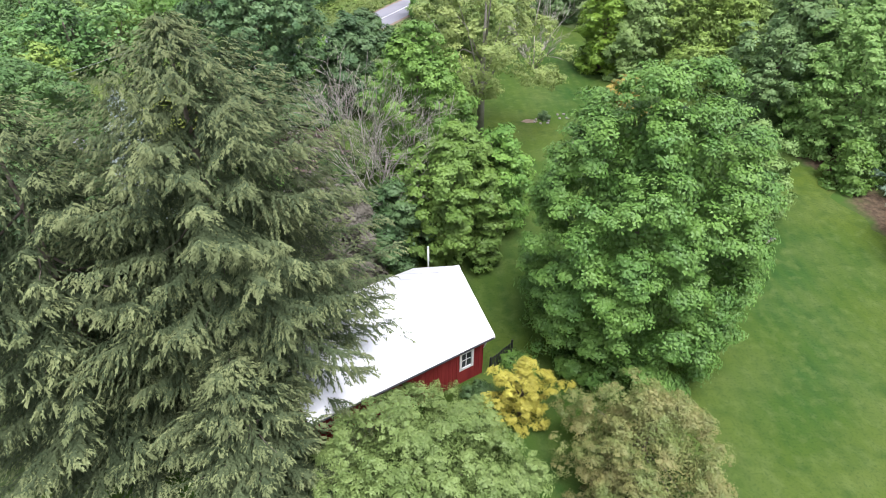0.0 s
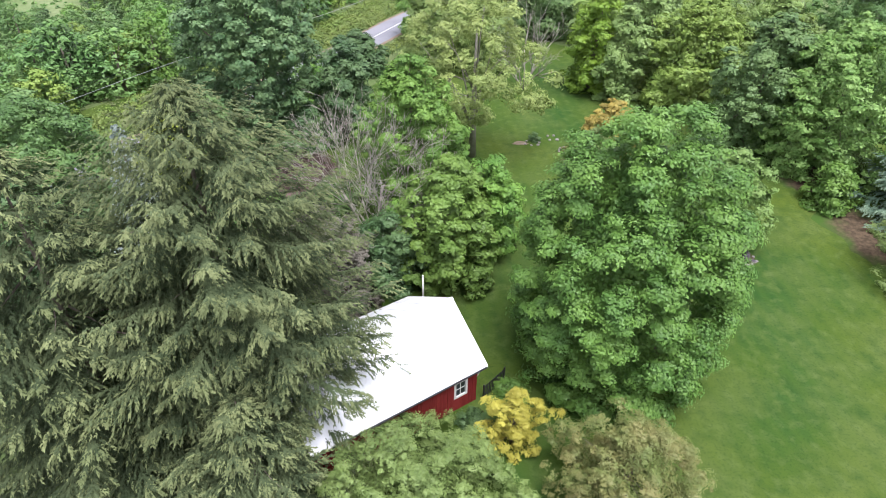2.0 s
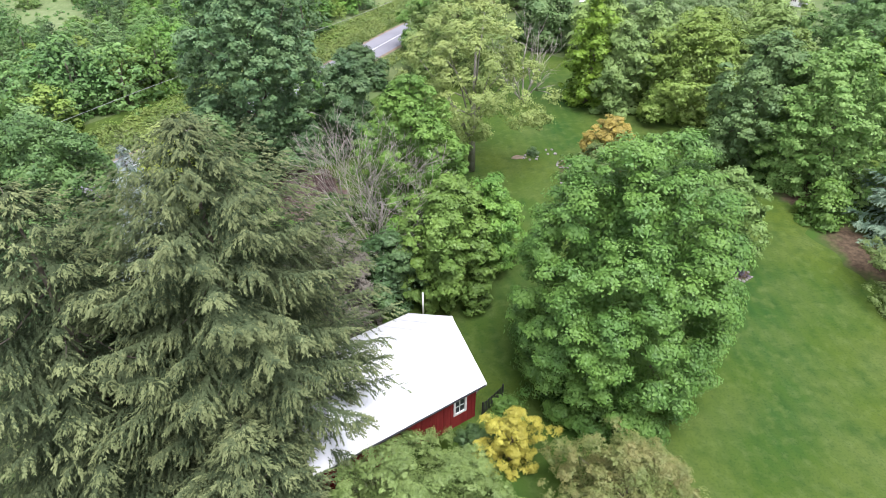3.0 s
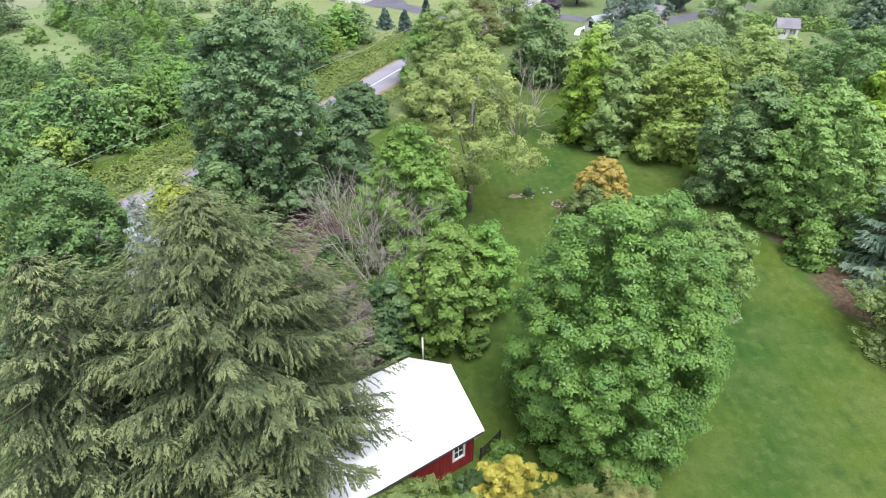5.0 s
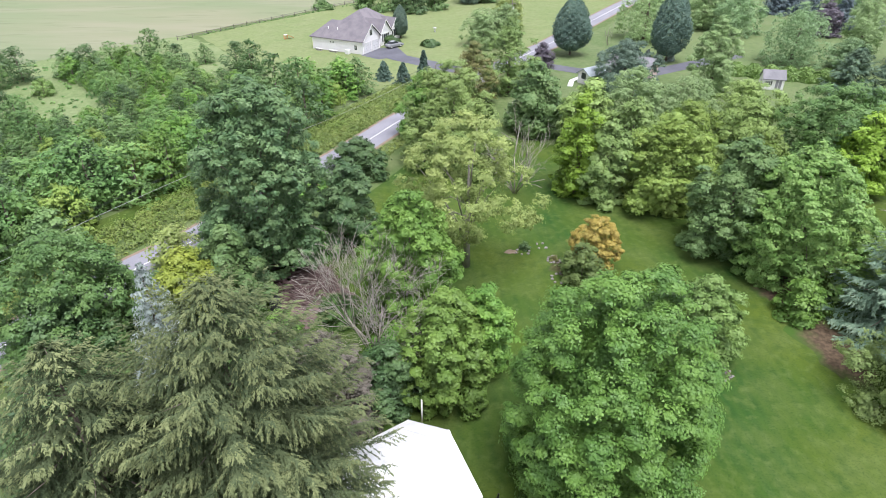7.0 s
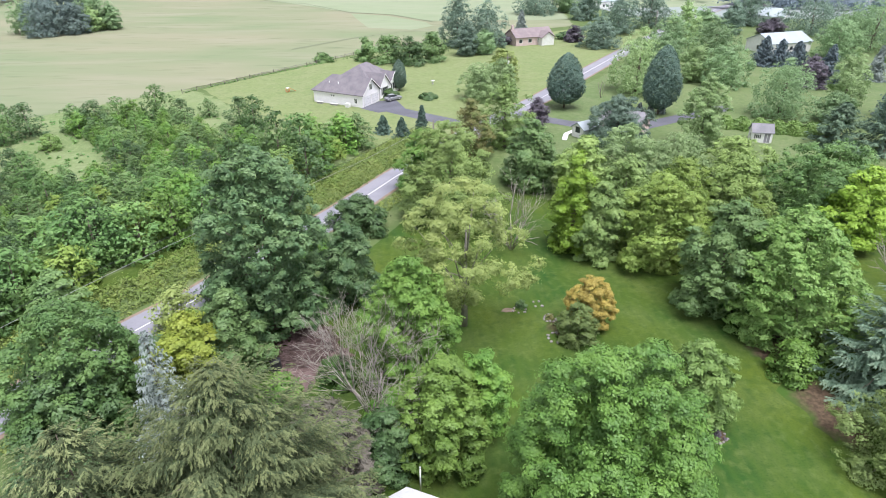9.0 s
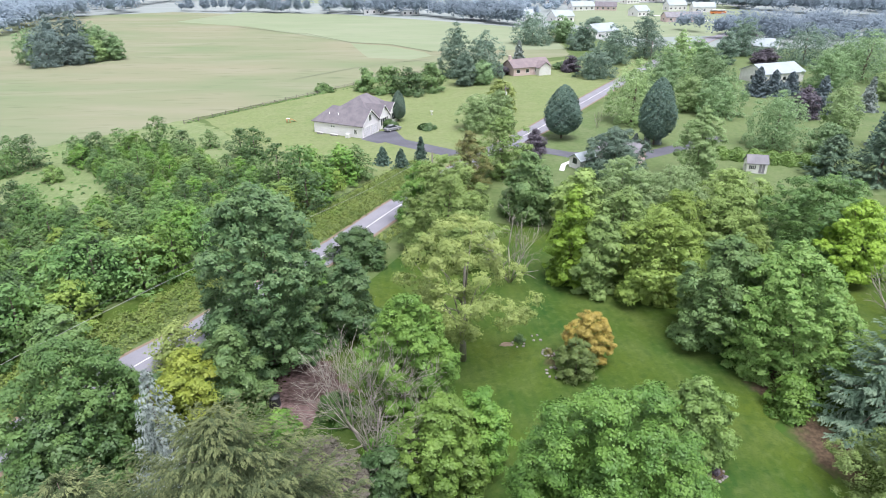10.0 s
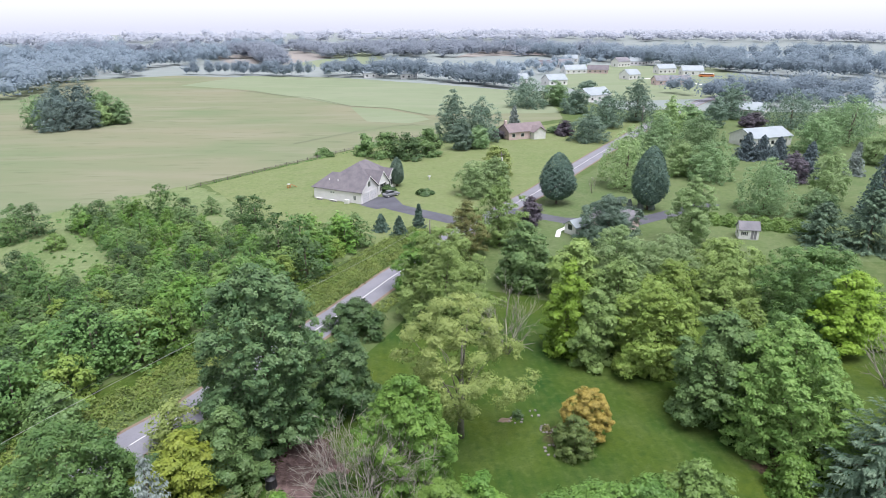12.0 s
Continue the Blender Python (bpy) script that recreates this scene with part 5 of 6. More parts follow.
def neighbour_house():
    """Single-storey house: x towards the drive, y along the front away from the garage."""
    top = thing("house", -14.9, 142.3, 1.0, 0, "cream-sided ranch house with brown-grey shingle roof and two-door garage", "house")
    u, v = Vector((0.886, -0.463, 0)), Vector((0.463, 0.886, 0))
    top.matrix_basis = Matrix(((u.x, v.x, 0, -14.9), (u.y, v.y, 0, 142.3), (0, 0, 1, 1.0), (0, 0, 0, 1)))
    # garage wing with a front gable and a hipped back
    bm = box(-13.9, 0, 0, 7.4, 0, 3.05)
    part("garage_wall", bm, SIDING, top)
    tri = [(-0.002, 0, 3.05), (-0.002, 7.4, 3.05), (-0.002, 3.7, 6.0)]
    part("gable_wall", slab(tri, 0.2, (-1, 0, 0)), SIDING, top)

    def roof(points, faces, name="roof"):
        b = bmesh.new()
        vs = [b.verts.new(p) for p in points]
        for f in faces:
            b.faces.new([vs[i] for i in f])
        geo = bmesh.ops.extrude_face_region(b, geom=b.faces[:])
        for e in geo["geom"]:
            if isinstance(e, bmesh.types.BMVert):
                e.co.z += 0.15
        bmesh.ops.recalc_face_normals(b, faces=b.faces)
        return part(name, b, SHINGLE, top)

    o, ze = 0.45, 2.75
    roof([(0.5, -o, ze), (-14.35, -o, ze), (-14.35, 7.85, ze), (0.5, 7.85, ze), (0.5, 3.7, 6.05), (-10.6, 3.7, 6.05)],
         [(0, 4, 5, 1), (1, 5, 2), (2, 5, 4, 3)], "garage_roof")
    # main block
    part("main_wall", box(-14.5, -2.2, 7.4, 20.5, 0, 3.05), SIDING, top)
    roof([(-1.7, 6.9, ze), (-15.0, 6.9, ze), (-15.0, 21.0, ze), (-1.7, 21.0, ze), (-8.4, 12.2, 7.0), (-8.4, 15.6, 7.0)],
         [(0, 4, 1), (1, 4, 5, 2), (2, 5, 3), (3, 5, 4, 0)], "main_roof")
    # front gables
    for y0, y1, x1, zr in ((8.6, 13.6, -0.6, 5.6), (14.6, 19.0, -1.2, 5.1)):
        gable_body(top, -5.0, x1, y0, y1, 3.0, zr - 0.15, SIDING, name="front_gable")
        gable_roof(top, -6.5, x1, y0, y1, 2.95, zr, SHINGLE, 0.35, name="gable_roof")
        ym = (y0 + y1) / 2
        k = (zr - 2.95) / (ym - y0)
        for ya in (y0 - 0.35, y1 + 0.35):
            za = 2.95 - k * 0.35 + 0.17
            part("rake_trim", slab([(x1 + 0.38, ya, za - 0.24), (x1 + 0.38, ya, za), (x1 + 0.38, ym, zr + 0.17), (x1 + 0.38, ym, zr - 0.07)], 0.05, (-1, 0, 0)), WHITE, top)
        w = opening(top, "x", x1, (y0 + y1) / 2, 0.9, 2.5, 2.0)
        for s in (-1, 1):
            part("shutter", box(x1 + 0.004, x1 + 0.05, (y0 + y1) / 2 + s * 1.4 - 0.2, (y0 + y1) / 2 + s * 1.4 + 0.2, 0.85, 2.55), BLACK, w)
    for y in (2.05, 5.35):
        d = part("garage_door", box(0.003, 0.05, y - 1.35, y + 1.35, 0.02, 2.25), DOORWHITE, top, "white panelled garage door")
        for k in range(1, 4):
            # grey strips laid on the door stand in for shaded panel grooves
            part("groove_shade_strip", box(0.052, 0.056, y - 1.33, y + 1.33, 0.56 * k - 0.012, 0.56 * k + 0.012), GREYROOF, d)
        fr = box(0.003, 0.08, y - 1.47, y - 1.36, 0, 2.36)
        box_into(fr, 0.003, 0.08, y + 1.36, y + 1.47, 0, 2.36)
        box_into(fr, 0.003, 0.08, y - 1.36, y + 1.36, 2.26, 2.36)
        part("trim", fr, WHITE, d)
    opening(top, "x", 0.0, 3.7, 3.6, 4.8, 0.95)
    for x in (-8.7, -8.0):
        opening(top, "y", 0.0, x, 1.9, 2.2, 0.3, out=-1, mull=False)
    opening(top, "y", 0.0, -1.9, 0.9, 1.9, 0.6, out=-1)
    for x in (-10.2, -7.6):
        tubes("roof_vent", [([(x, 1.6, 4.2), (x, 1.6, 5.0)], [0.09, 0.09])], WHITE, top, sides=8)
    for s, y0, y1, z0, z1 in ((0, -0.35, 3.7, 2.98, 6.2), (1, 7.75, 3.7, 2.98, 6.2)):
        part("rake_trim", slab([(0.52, y0, z0 - 0.2), (0.52, y0, z0), (0.52, y1, z1), (0.52, y1, z1 - 0.2)], 0.06, (-1, 0, 0)), WHITE, top)
    part("step", box(-2.2, -0.4, 6.9, 8.4, 0, 0.3, 0.03), STONE, top)
    return top


neighbour_house()


def yard_box(x, y, sx, sy, sz, material, label, category):
    top = thing(category.replace(" ", "_"), x, y, None, -28, label, category)
    part("body", box(-sx / 2, sx / 2, -sy / 2, sy / 2, 0, sz, 0.04), material, top)
    part("lid", box(-sx / 2 - 0.03, sx / 2 + 0.03, -sy / 2 - 0.03, sy / 2 + 0.03, sz, sz + 0.06, 0.02), WHITE, top)
    return top


yard_box(-18.5, 143.2, 1.0, 0.9, 0.9, WHITE, "pale air-conditioning box beside the house wall", "cooling unit")
yard_box(-25.6, 146.8, 1.6, 0.5, 0.45, STONE, "low pale planter beside the house wall", "planter")
yard_box(-22.0, 145.0, 2.0, 0.5, 0.4, STONE, "low pale planter beside the house wall", "planter")


def parked_car(x, y, turn):
    """A grey saloon: lower body, glasshouse, four wheels."""
    top = thing("car", x, y, None, turn, "silver-grey saloon car parked beside the house", "car")
    top.location.z += 0.07
    bm = bmesh.new()
    sec = [(-2.2, 0.35, 0.75), (-1.9, 0.3, 0.92), (-0.9, 0.28, 0.98), (0.9, 0.28, 0.95), (1.9, 0.3, 0.85), (2.25, 0.38, 0.65)]
    rings = []
    for sx, z0, z1 in sec:
        rings.append([bm.verts.new((sx, sy, z)) for sy, z in ((-0.86, z0), (0.86, z0), (0.88, z1 * 0.8), (0.74, z1), (-0.74, z1), (-0.88, z1 * 0.8))])
    for a, b in zip(rings, rings[1:]):
        for k in range(6):
            j = (k + 1) % 6
            bm.faces.new((a[k], a[j], b[j], b[k]))
    bm.faces.new(rings[0][::-1])
    bm.faces.new(rings[-1])
    bmesh.ops.recalc_face_normals(bm, faces=bm.faces)
    part("body", bm, CARPAINT, top)
    bm = bmesh.new()
    lo = [bm.verts.new(p) for p in ((-1.7, -0.72, 0.92), (1.0, -0.72, 0.92), (1.0, 0.72, 0.92), (-1.7, 0.72, 0.92))]
    hi = [bm.verts.new(p) for p in ((-1.1, -0.58, 1.42), (0.25, -0.58, 1.42), (0.25, 0.58, 1.42), (-1.1, 0.58, 1.42))]
    for k in range(4):
        j = (k + 1) % 4
        bm.faces.new((lo[k], lo[j], hi[j], hi[k]))
    bm.faces.new(hi)
    bm.faces.new(lo[::-1])
    bmesh.ops.recalc_face_normals(bm, faces=bm.faces)
    gl = part("glasshouse", bm, GLASS, top)
    part("roof_panel", box(-1.1, 0.25, -0.58, 0.58, 1.42, 1.45, 0.01), CARPAINT, gl)
    for wx in (-1.35, 1.35):
        for wy in (-0.8, 0.8):
            bm = bmesh.new()
            bmesh.ops.create_cone(bm, cap_ends=True, segments=14, radius1=0.32, radius2=0.32, depth=0.2, matrix=Matrix.Translation((wx, wy, 0.32)) @ Matrix.Rotation(math.pi / 2, 4, "X"))
            w = part("wheel", bm, BLACK, top)
            bm = bmesh.new()
            s = 1 if wy > 0 else -1
            bmesh.ops.create_cone(bm, cap_ends=True, segments=12, radius1=0.19, radius2=0.19, depth=0.02, matrix=Matrix.Translation((wx, wy + s * 0.105, 0.32)) @ Matrix.Rotation(math.pi / 2, 4, "X"))
            part("rim", bm, WHITE, w)
    return top


CARPAINT = mottled("silver_car_paint", (0.20, 0.205, 0.22), (0.24, 0.245, 0.26), 1.0, 10.0, 0.3, 0.5)
parked_car(-8.2, 149.3, 40)


def bird_bath():
    top = thing("bird_bath", 1.7, 165.9, None, 0, "white stone bird bath standing on the mown lawn", "bird bath")
    tubes("pedestal", [([(0, 0, 0), (0, 0, 0.15), (0, 0, 0.75)], [0.3, 0.14, 0.12])], WHITE, top, sides=10)
    tubes("bowl", [([(0, 0, 0.75), (0, 0, 0.9), (0, 0, 0.98)], [0.12, 0.5, 0.56])], WHITE, top, sides=14)
    return top


bird_bath()
ORANGE = mottled("orange_plastic", (0.62, 0.20, 0.06), (0.55, 0.17, 0.05), 1.0, 12.0, 0.5, 0.4)


def toy_slide():
    top = thing("toy_slide", -35.4, 158.3, None, 35, "small orange plastic play slide on the neighbouring lawn", "toy")
    part("chute", slab([(0.3, -0.35, 1.1), (1.9, -0.35, 0.2), (1.9, 0.35, 0.2), (0.3, 0.35, 1.1)], 0.1), ORANGE, top)
    part("platform", box(-0.5, 0.3, -0.4, 0.4, 1.0, 1.1, 0.02), WHITE, top, "pale platform")
    for px in (-0.45, 0.2):
        for py in (-0.35, 0.28):
            part("leg", box(px, px + 0.08, py, py + 0.08, 0, 1.0), ORANGE, top)
    for k in range(3):
        part("rung", box(-0.62, -0.5, -0.3, 0.3, 0.25 + 0.3 * k, 0.3 + 0.3 * k), ORANGE, top)
    return top


toy_slide()


def parked_bus(x, y, turn):
    top = thing("bus", x, y, None, turn, "orange and white bus parked beside a village house", "bus")
    part("body", box(-5.5, 5.5, -1.2, 1.2, 0.5, 1.9, 0.12), ORANGE, top)
    part("roof", box(-5.4, 4.6, -1.15, 1.15, 2.55, 3.0, 0.15), WHITE, top, "white roof")
    for k in range(9):
        part("window", box(-5.2 + 1.08 * k, -4.3 + 1.08 * k, -1.14, 1.14, 1.9, 2.55), GLASS, top)
    for wx in (-3.6, 3.6):
        for wy in (-1.1, 1.1):
            bm = bmesh.new()
            bmesh.ops.create_cone(bm, cap_ends=True, segments=14, radius1=0.5, radius2=0.5, depth=0.3, matrix=Matrix.Translation((wx, wy, 0.5)) @ Matrix.Rotation(math.pi / 2, 4, "X"))
            part("wheel", bm, BLACK, top)
    return top


parked_bus(212.0, 466.0, -6)
BRICK = mottled("pink_brick_wall", (0.56, 0.43, 0.41), (0.64, 0.51, 0.48), 1.5, 9.0, 0.9, 0.2)
PINKROOF = mottled("pinkish_brown_shingle", (0.205, 0.168, 0.172), (0.25, 0.205, 0.205), 0.7, 6.0, 0.9, 0.2)
PALEROOF = mottled("pale_metal_roof", (0.36, 0.40, 0.42), (0.31, 0.35, 0.37), 0.2, 3.0, 0.5, 0.3)


def simple_house(name, x, y, w, d, ze, zr, turn, wall, roof, label, category="house", windows=4, z=None):
    top = thing(name, x, y, z, turn, label, category)
    gable_body(top, -w / 2, w / 2, -d / 2, d / 2, ze, zr - 0.08, wall)
    gable_roof(top, -w / 2, w / 2, -d / 2, d / 2, ze, zr, roof, 0.4)
    for k in range(windows):
        c = -w / 2 + w * (k + 0.5) / windows
        opening(top, "y", -d / 2, c, 1.0, 2.2, min(1.3, w / windows * 0.45), out=-1, mull=False)
    opening(top, "x", -w / 2, 0, 1.0, 2.2, 1.2, out=-1, mull=False)
    return top


h2 = simple_house("house", 37.0, 229.0, 15.0, 8.0, 2.9, 5.2, 22, BRICK, PINKROOF, "pink brick ranch house with brown shingle roof", windows=4)
gable_body(h2, 1.5, 6.5, -6.5, -3.0, 2.8, 4.4, WHITE, "y", "porch_wall")
gable_roof(h2, 1.5, 6.5, -6.5, -2.0, 2.8, 4.5, PINKROOF, 0.4, "y", "porch_roof")
part("chimney", box(-7.4, -6.6, -0.5, 0.5, 4.0, 6.6), BRICK, h2)
simple_house("pole_barn", 119.0, 212.0, 17.0, 11.0, 3.4, 5.8, 18, WHITE, PALEROOF, "long white barn with a pale metal roof", "barn", 3)
simple_house("house", 146.0, 280.0, 20.0, 11.0, 3.2, 6.0, -35, WHITE, PALEROOF, "white house with a pale roof behind purple trees")
simple_house("cottage", 41.0, 123.5, 8.5, 6.0, 2.3, 4.3, -38, BRICK, GREYROOF, "small cottage with grey roof half hidden by a shrub", "cottage", 2)
sh = thing("garden_shed", 66.4, 116.6, None, -12, "small white garden shed with grey roof and dark shutters", "shed")
gable_body(sh, -1.9, 1.9, -1.3, 1.3, 2.1, 3.3, WHITE)
gable_roof(sh, -1.9, 1.9, -1.3, 1.3, 2.1, 3.4, GREYROOF, 0.2)
opening(sh, "y", -1.3, 0.9, 0.05, 1.95, 1.1, WHITE, GREYROOF, "door", out=-1)
sw = opening(sh, "y", -1.3, -0.9, 0.9, 1.6, 0.6, out=-1)
for s in (-0.5, 0.5):
    part("shutter", box(-0.9 + s - 0.12, -0.9 + s + 0.12, -1.36, -1.304, 0.85, 1.65), BLACK, sw)
opening(sh, "x", -1.9, 0, 0.9, 1.6, 0.7, out=-1)
ribbon("garden_path", [(27.5, 118.0), (28.6, 121.5), (31.5, 124.3)], 0.5, WHITE, 0.08, "pale curved concrete path to the drive", "path")
simple_house("small_shed", 32.2, 120.6, 4.5, 3.0, 2.0, 3.0, 35, WHITE, PALEROOF, "low white shed with pale roof among trees", "shed", 1)

VILLAGE = ((111, 565, 14, 9, 3.6, 6.6, 5), (127, 566, 12, 9, 4.4, 7.4, 20), (122, 507, 18, 10, 3.2, 6.4, 10), (141, 506, 16, 9, 3.0, 6.0, -15), (181, 576, 15, 9, 4.6, 8.0, 30),
           (203, 596, 14, 9, 3.4, 6.4, -10), (234, 650, 15, 9, 3.2, 6.0, 0), (166, 416, 24, 9, 3.0, 5.8, 3), (194, 503, 15, 9, 4.0, 7.0, 10))
for k, (hx, hy, hw, hd, he, hr, ht) in enumerate(VILLAGE):
    simple_house("village_house", hx, hy, hw, hd, he, hr, ht, (WHITE, SIDING, WHITE, BRICK)[k % 4], (SHINGLE, GREYROOF, PALEROOF)[k % 3], "pale village house in the distance", "house", 4)
for hx, hy, hw, ht in ((209, 487, 16, -5), (277, 557, 26, 8), (226, 826, 34, 5), (-112, 880, 22, 10), (-150, 960, 20, -8), (-10, 470, 12, 4), (88, 418, 14, 20), (92, 335, 16, 30), (65, 428, 12, 0), (258, 900, 24, 10), (-60, 940, 18, 20), (330, 640, 20, 0), (151, 456, 11, 25), (212, 602, 15, 0), (195, 699, 30, 6), (181, 754, 18, 12), (150, 638, 13, -20), (-37, 479, 14, 8), (245, 354, 9, 15)):
    simple_house("village_house", hx, hy, hw, 10, 3.6, 6.8, ht, WHITE, PALEROOF, "white village building with pale roof in the distance", "house", 3)
ribbon("village_lane", [(150, 470), (168, 452), (192, 400), (240, 380)], 2.0, WHITE, 0.12, "pale lane between the village houses", "road")
drape("village_green", [(100, 330), (230, 350), (260, 560), (150, 600), (90, 430)], GREENFIELD, 0.05, "mown green yards of the village", "lawn", 0.3, 14)
drape("right_meadow", [(190, 250), (320, 260), (330, 290), (200, 275)], GREENFIELD, 0.05, "small green meadow among trees", "field", 0.3, 15)


# ---- distant trees ----
far_seed = [600]


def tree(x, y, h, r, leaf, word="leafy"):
    # near leaf tones give way to yard ones with haze in their colour
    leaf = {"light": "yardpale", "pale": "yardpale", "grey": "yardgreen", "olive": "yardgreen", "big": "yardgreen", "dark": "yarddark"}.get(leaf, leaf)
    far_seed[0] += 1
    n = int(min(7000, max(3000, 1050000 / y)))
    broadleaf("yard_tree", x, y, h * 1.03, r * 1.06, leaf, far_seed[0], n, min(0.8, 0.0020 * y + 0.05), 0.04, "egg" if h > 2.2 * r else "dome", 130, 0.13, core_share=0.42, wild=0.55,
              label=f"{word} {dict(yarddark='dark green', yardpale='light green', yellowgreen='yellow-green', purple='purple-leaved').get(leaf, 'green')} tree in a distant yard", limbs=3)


def bush(x, y, h, r, leaf):
    far_seed[0] += 1
    broadleaf("yard_bush", x, y, h, r, leaf, far_seed[0], 3000, min(0.7, 0.0030 * y), 0.0, "dome", 30, 0.26, label="rounded bush in a neighbouring yard", category="shrub", limbs=1)


def spr(x, y, h, r, leaf):
    far_seed[0] += 1
    conifer("yard_spruce", x, y, h, r, leaf, far_seed[0], 150, 0.4, min(0.6, 0.0034 * y), 0.15, 0.02, 0.75, "dense distant spruce with bluish needles" if "blue" in leaf else "dense dark distant conifer", hang=0.4, three=True, limbs=0, slim=0.6, wide=0.4)


def yard_pine(x, y, h, r):
    far_seed[0] += 1
    norway_spruce("yard_pine", x, y, h, r, far_seed[0], 120, "dark green spreading pine in a neighbouring yard", bulge=1.9, dense=2.6, size=0.42, leaf="darkpine", tips="darkpinetip")


def cone(x, y, h, r, leaf):
    """A dense evergreen with a smooth egg-shaped outline, on a short trunk."""
    far_seed[0] += 1
    rng = np.random.default_rng(far_seed[0])
    top = thing("clipped_conifer", x, y, None, 0, "dense egg-shaped evergreen on a mown lawn", "tree")
    tubes("trunk", [([(0, 0, -0.2), (0, 0, h * 0.5), (0, 0, h * 0.9)], [0.24, 0.18, 0.05])], BARK, top)
    n = 13000
    grid = np.linspace(0, 1, 300)
    prof = lambda u: np.sin(np.pi * np.clip(u, 0, 1) ** 0.72) ** 0.62
    cdf = np.cumsum(prof(grid) + 0.03)
    u = np.interp(rng.uniform(0, 1, n), cdf / cdf[-1], grid)
    w = rng.uniform(0, 2 * np.pi, n)
    lump = 1 + 0.07 * np.sin(7 * w + 30 * u) * np.sin(23 * u + 3 * w) + 0.06 * np.sin(13 * w - 41 * u) + 0.05 * np.sin(3 * w + 9 * u)
    q = prof(u) * 0.86 * r * lump * rng.uniform(0.82, 1.06, n)
    pos = np.stack([q * np.cos(w), q * np.sin(w), h * (0.08 + 0.92 * u)], 1)
    tilt = (prof(u + 0.01) - prof(u - 0.01)) / 0.02 * r / h
    nrm = unit(np.stack([np.cos(w), np.sin(w), -tilt + 0.35], 1) + rng.normal(size=(n, 3)) * 0.42)
    quads("crown", leaf_quads(rng, pos, nrm, 0.0024 * y, 0.7, None, True), LEAF[leaf], top)


cone(-7, 159, 7.9, 2.0, "yarddark")
cone(32, 141, 12.6, 4.7, "darkspruce")
cone(52, 135, 15.2, 4.5, "darkspruce")
tree(53.5, 156, 15.0, 7.2, "light")
tree(13, 150, 8.0, 5.4, "pale")
tree(18, 152, 8.9, 4.1, "pale")
tree(21, 170, 7.8, 4.0, "yellowgreen")
bush(-19, 199, 6.5, 2.6, "grey")
bush(-12, 196, 7.8, 5.5, "grey")
bush(-5, 194, 7.2, 6.2, "dark")
bush(2, 198, 7.9, 4.6, "grey")
tree(11, 222, 17.1, 6.2, "dark")
tree(21, 222, 14.1, 7.4, "dark")
tree(13, 207, 9.9, 3.8, "dark")
tree(19, 209, 7.2, 3.5, "grey")
spr(38, 256, 8.1, 2.8, "blue")
tree(60, 220, 9.1, 7.4, "dark")
tree(75, 250, 13.6, 7.4, "dark")
tree(92, 264, 17.7, 7.8, "dark")
tree(52, 310, 13.2, 10.8, "dark")
tree(68, 316, 11.2, 6.9, "grey")
tree(72, 290, 10.4, 6.4, "dark")
tree(91, 224, 14.4, 5.5, "light")
tree(78, 201, 11.8, 6.8, "grey")
tree(95, 206, 10.6, 7.8, "grey")
tree(73, 168, 9.7, 4.8, "light")
tree(79, 163, 9.9, 7.0, "grey")
tree(78, 132, 12.4, 6.7, "big")
tree(96, 138, 13.3, 4.5, "light")
tree(88, 128, 5.9, 3.8, "big")
spr(102, 188, 8.4, 4.3, "bluedark")
spr(107, 188, 7.5, 4.3, "bluedark")
spr(113, 189, 6.7, 4.0, "bluedark")
spr(108, 165, 9.9, 4.2, "bluedark")
spr(122, 166, 9.4, 2.9, "blue")
tree(100, 159, 7.8, 3.7, "purple")
tree(134, 246, 5.2, 4.6, "purple")
tree(149, 245, 13.7, 12.6, "dark")
tree(150, 211, 16.2, 13.2, "grey")
tree(150, 222, 10.3, 7.3, "grey")
tree(138, 180, 8.7, 5.2, "light")
spr(103, 130, 16.2, 4.6, "bluedark")
spr(95, 122, 12.5, 3.7, "darkspruce")
yard_pine(80, 113.5, 8.6, 5.8)
yard_pine(88, 111, 12.0, 6.6)
yard_pine(96, 106.5, 12.6, 6.6)
spr(-9, 123, 3.6, 1.9, "darkspruce")
spr(-5, 120, 4.2, 2.0, "darkspruce")
spr(-1, 124, 5.4, 1.6, "darkspruce")
bush(-32, 198, 2.4, 2.4, "grey")
# copse in the hay field; its haze lies in the leaf colours
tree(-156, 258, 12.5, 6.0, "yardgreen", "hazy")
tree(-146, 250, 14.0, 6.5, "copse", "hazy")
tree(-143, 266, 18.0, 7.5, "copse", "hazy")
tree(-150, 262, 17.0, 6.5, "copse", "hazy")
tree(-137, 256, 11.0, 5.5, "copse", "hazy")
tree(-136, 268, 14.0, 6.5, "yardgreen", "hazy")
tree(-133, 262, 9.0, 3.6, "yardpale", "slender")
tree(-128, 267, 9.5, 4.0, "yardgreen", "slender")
tree(102, 384, 5.1, 4.9, "dark")
tree(108, 249, 9.1, 5.1, "grey")
tree(119, 248, 11.3, 4.6, "dark")
tree(148, 286, 7.3, 4.2, "purple")
bush(0, 151, 1.3, 1.7, "dark")
bush(-9, 153, 2.2, 1.5, "dark")
tree(54, 232, 5.3, 2.6, "purple")
bush(52, 238, 2.2, 3.1, "dark")
bush(28, 227, 2.1, 2.9, "purple")
bush(23, 226, 1.7, 3.4, "grey")
tree(136, 270, 14.6, 7.5, "dark")
tree(23, 125, 6.3, 2.0, "purple")
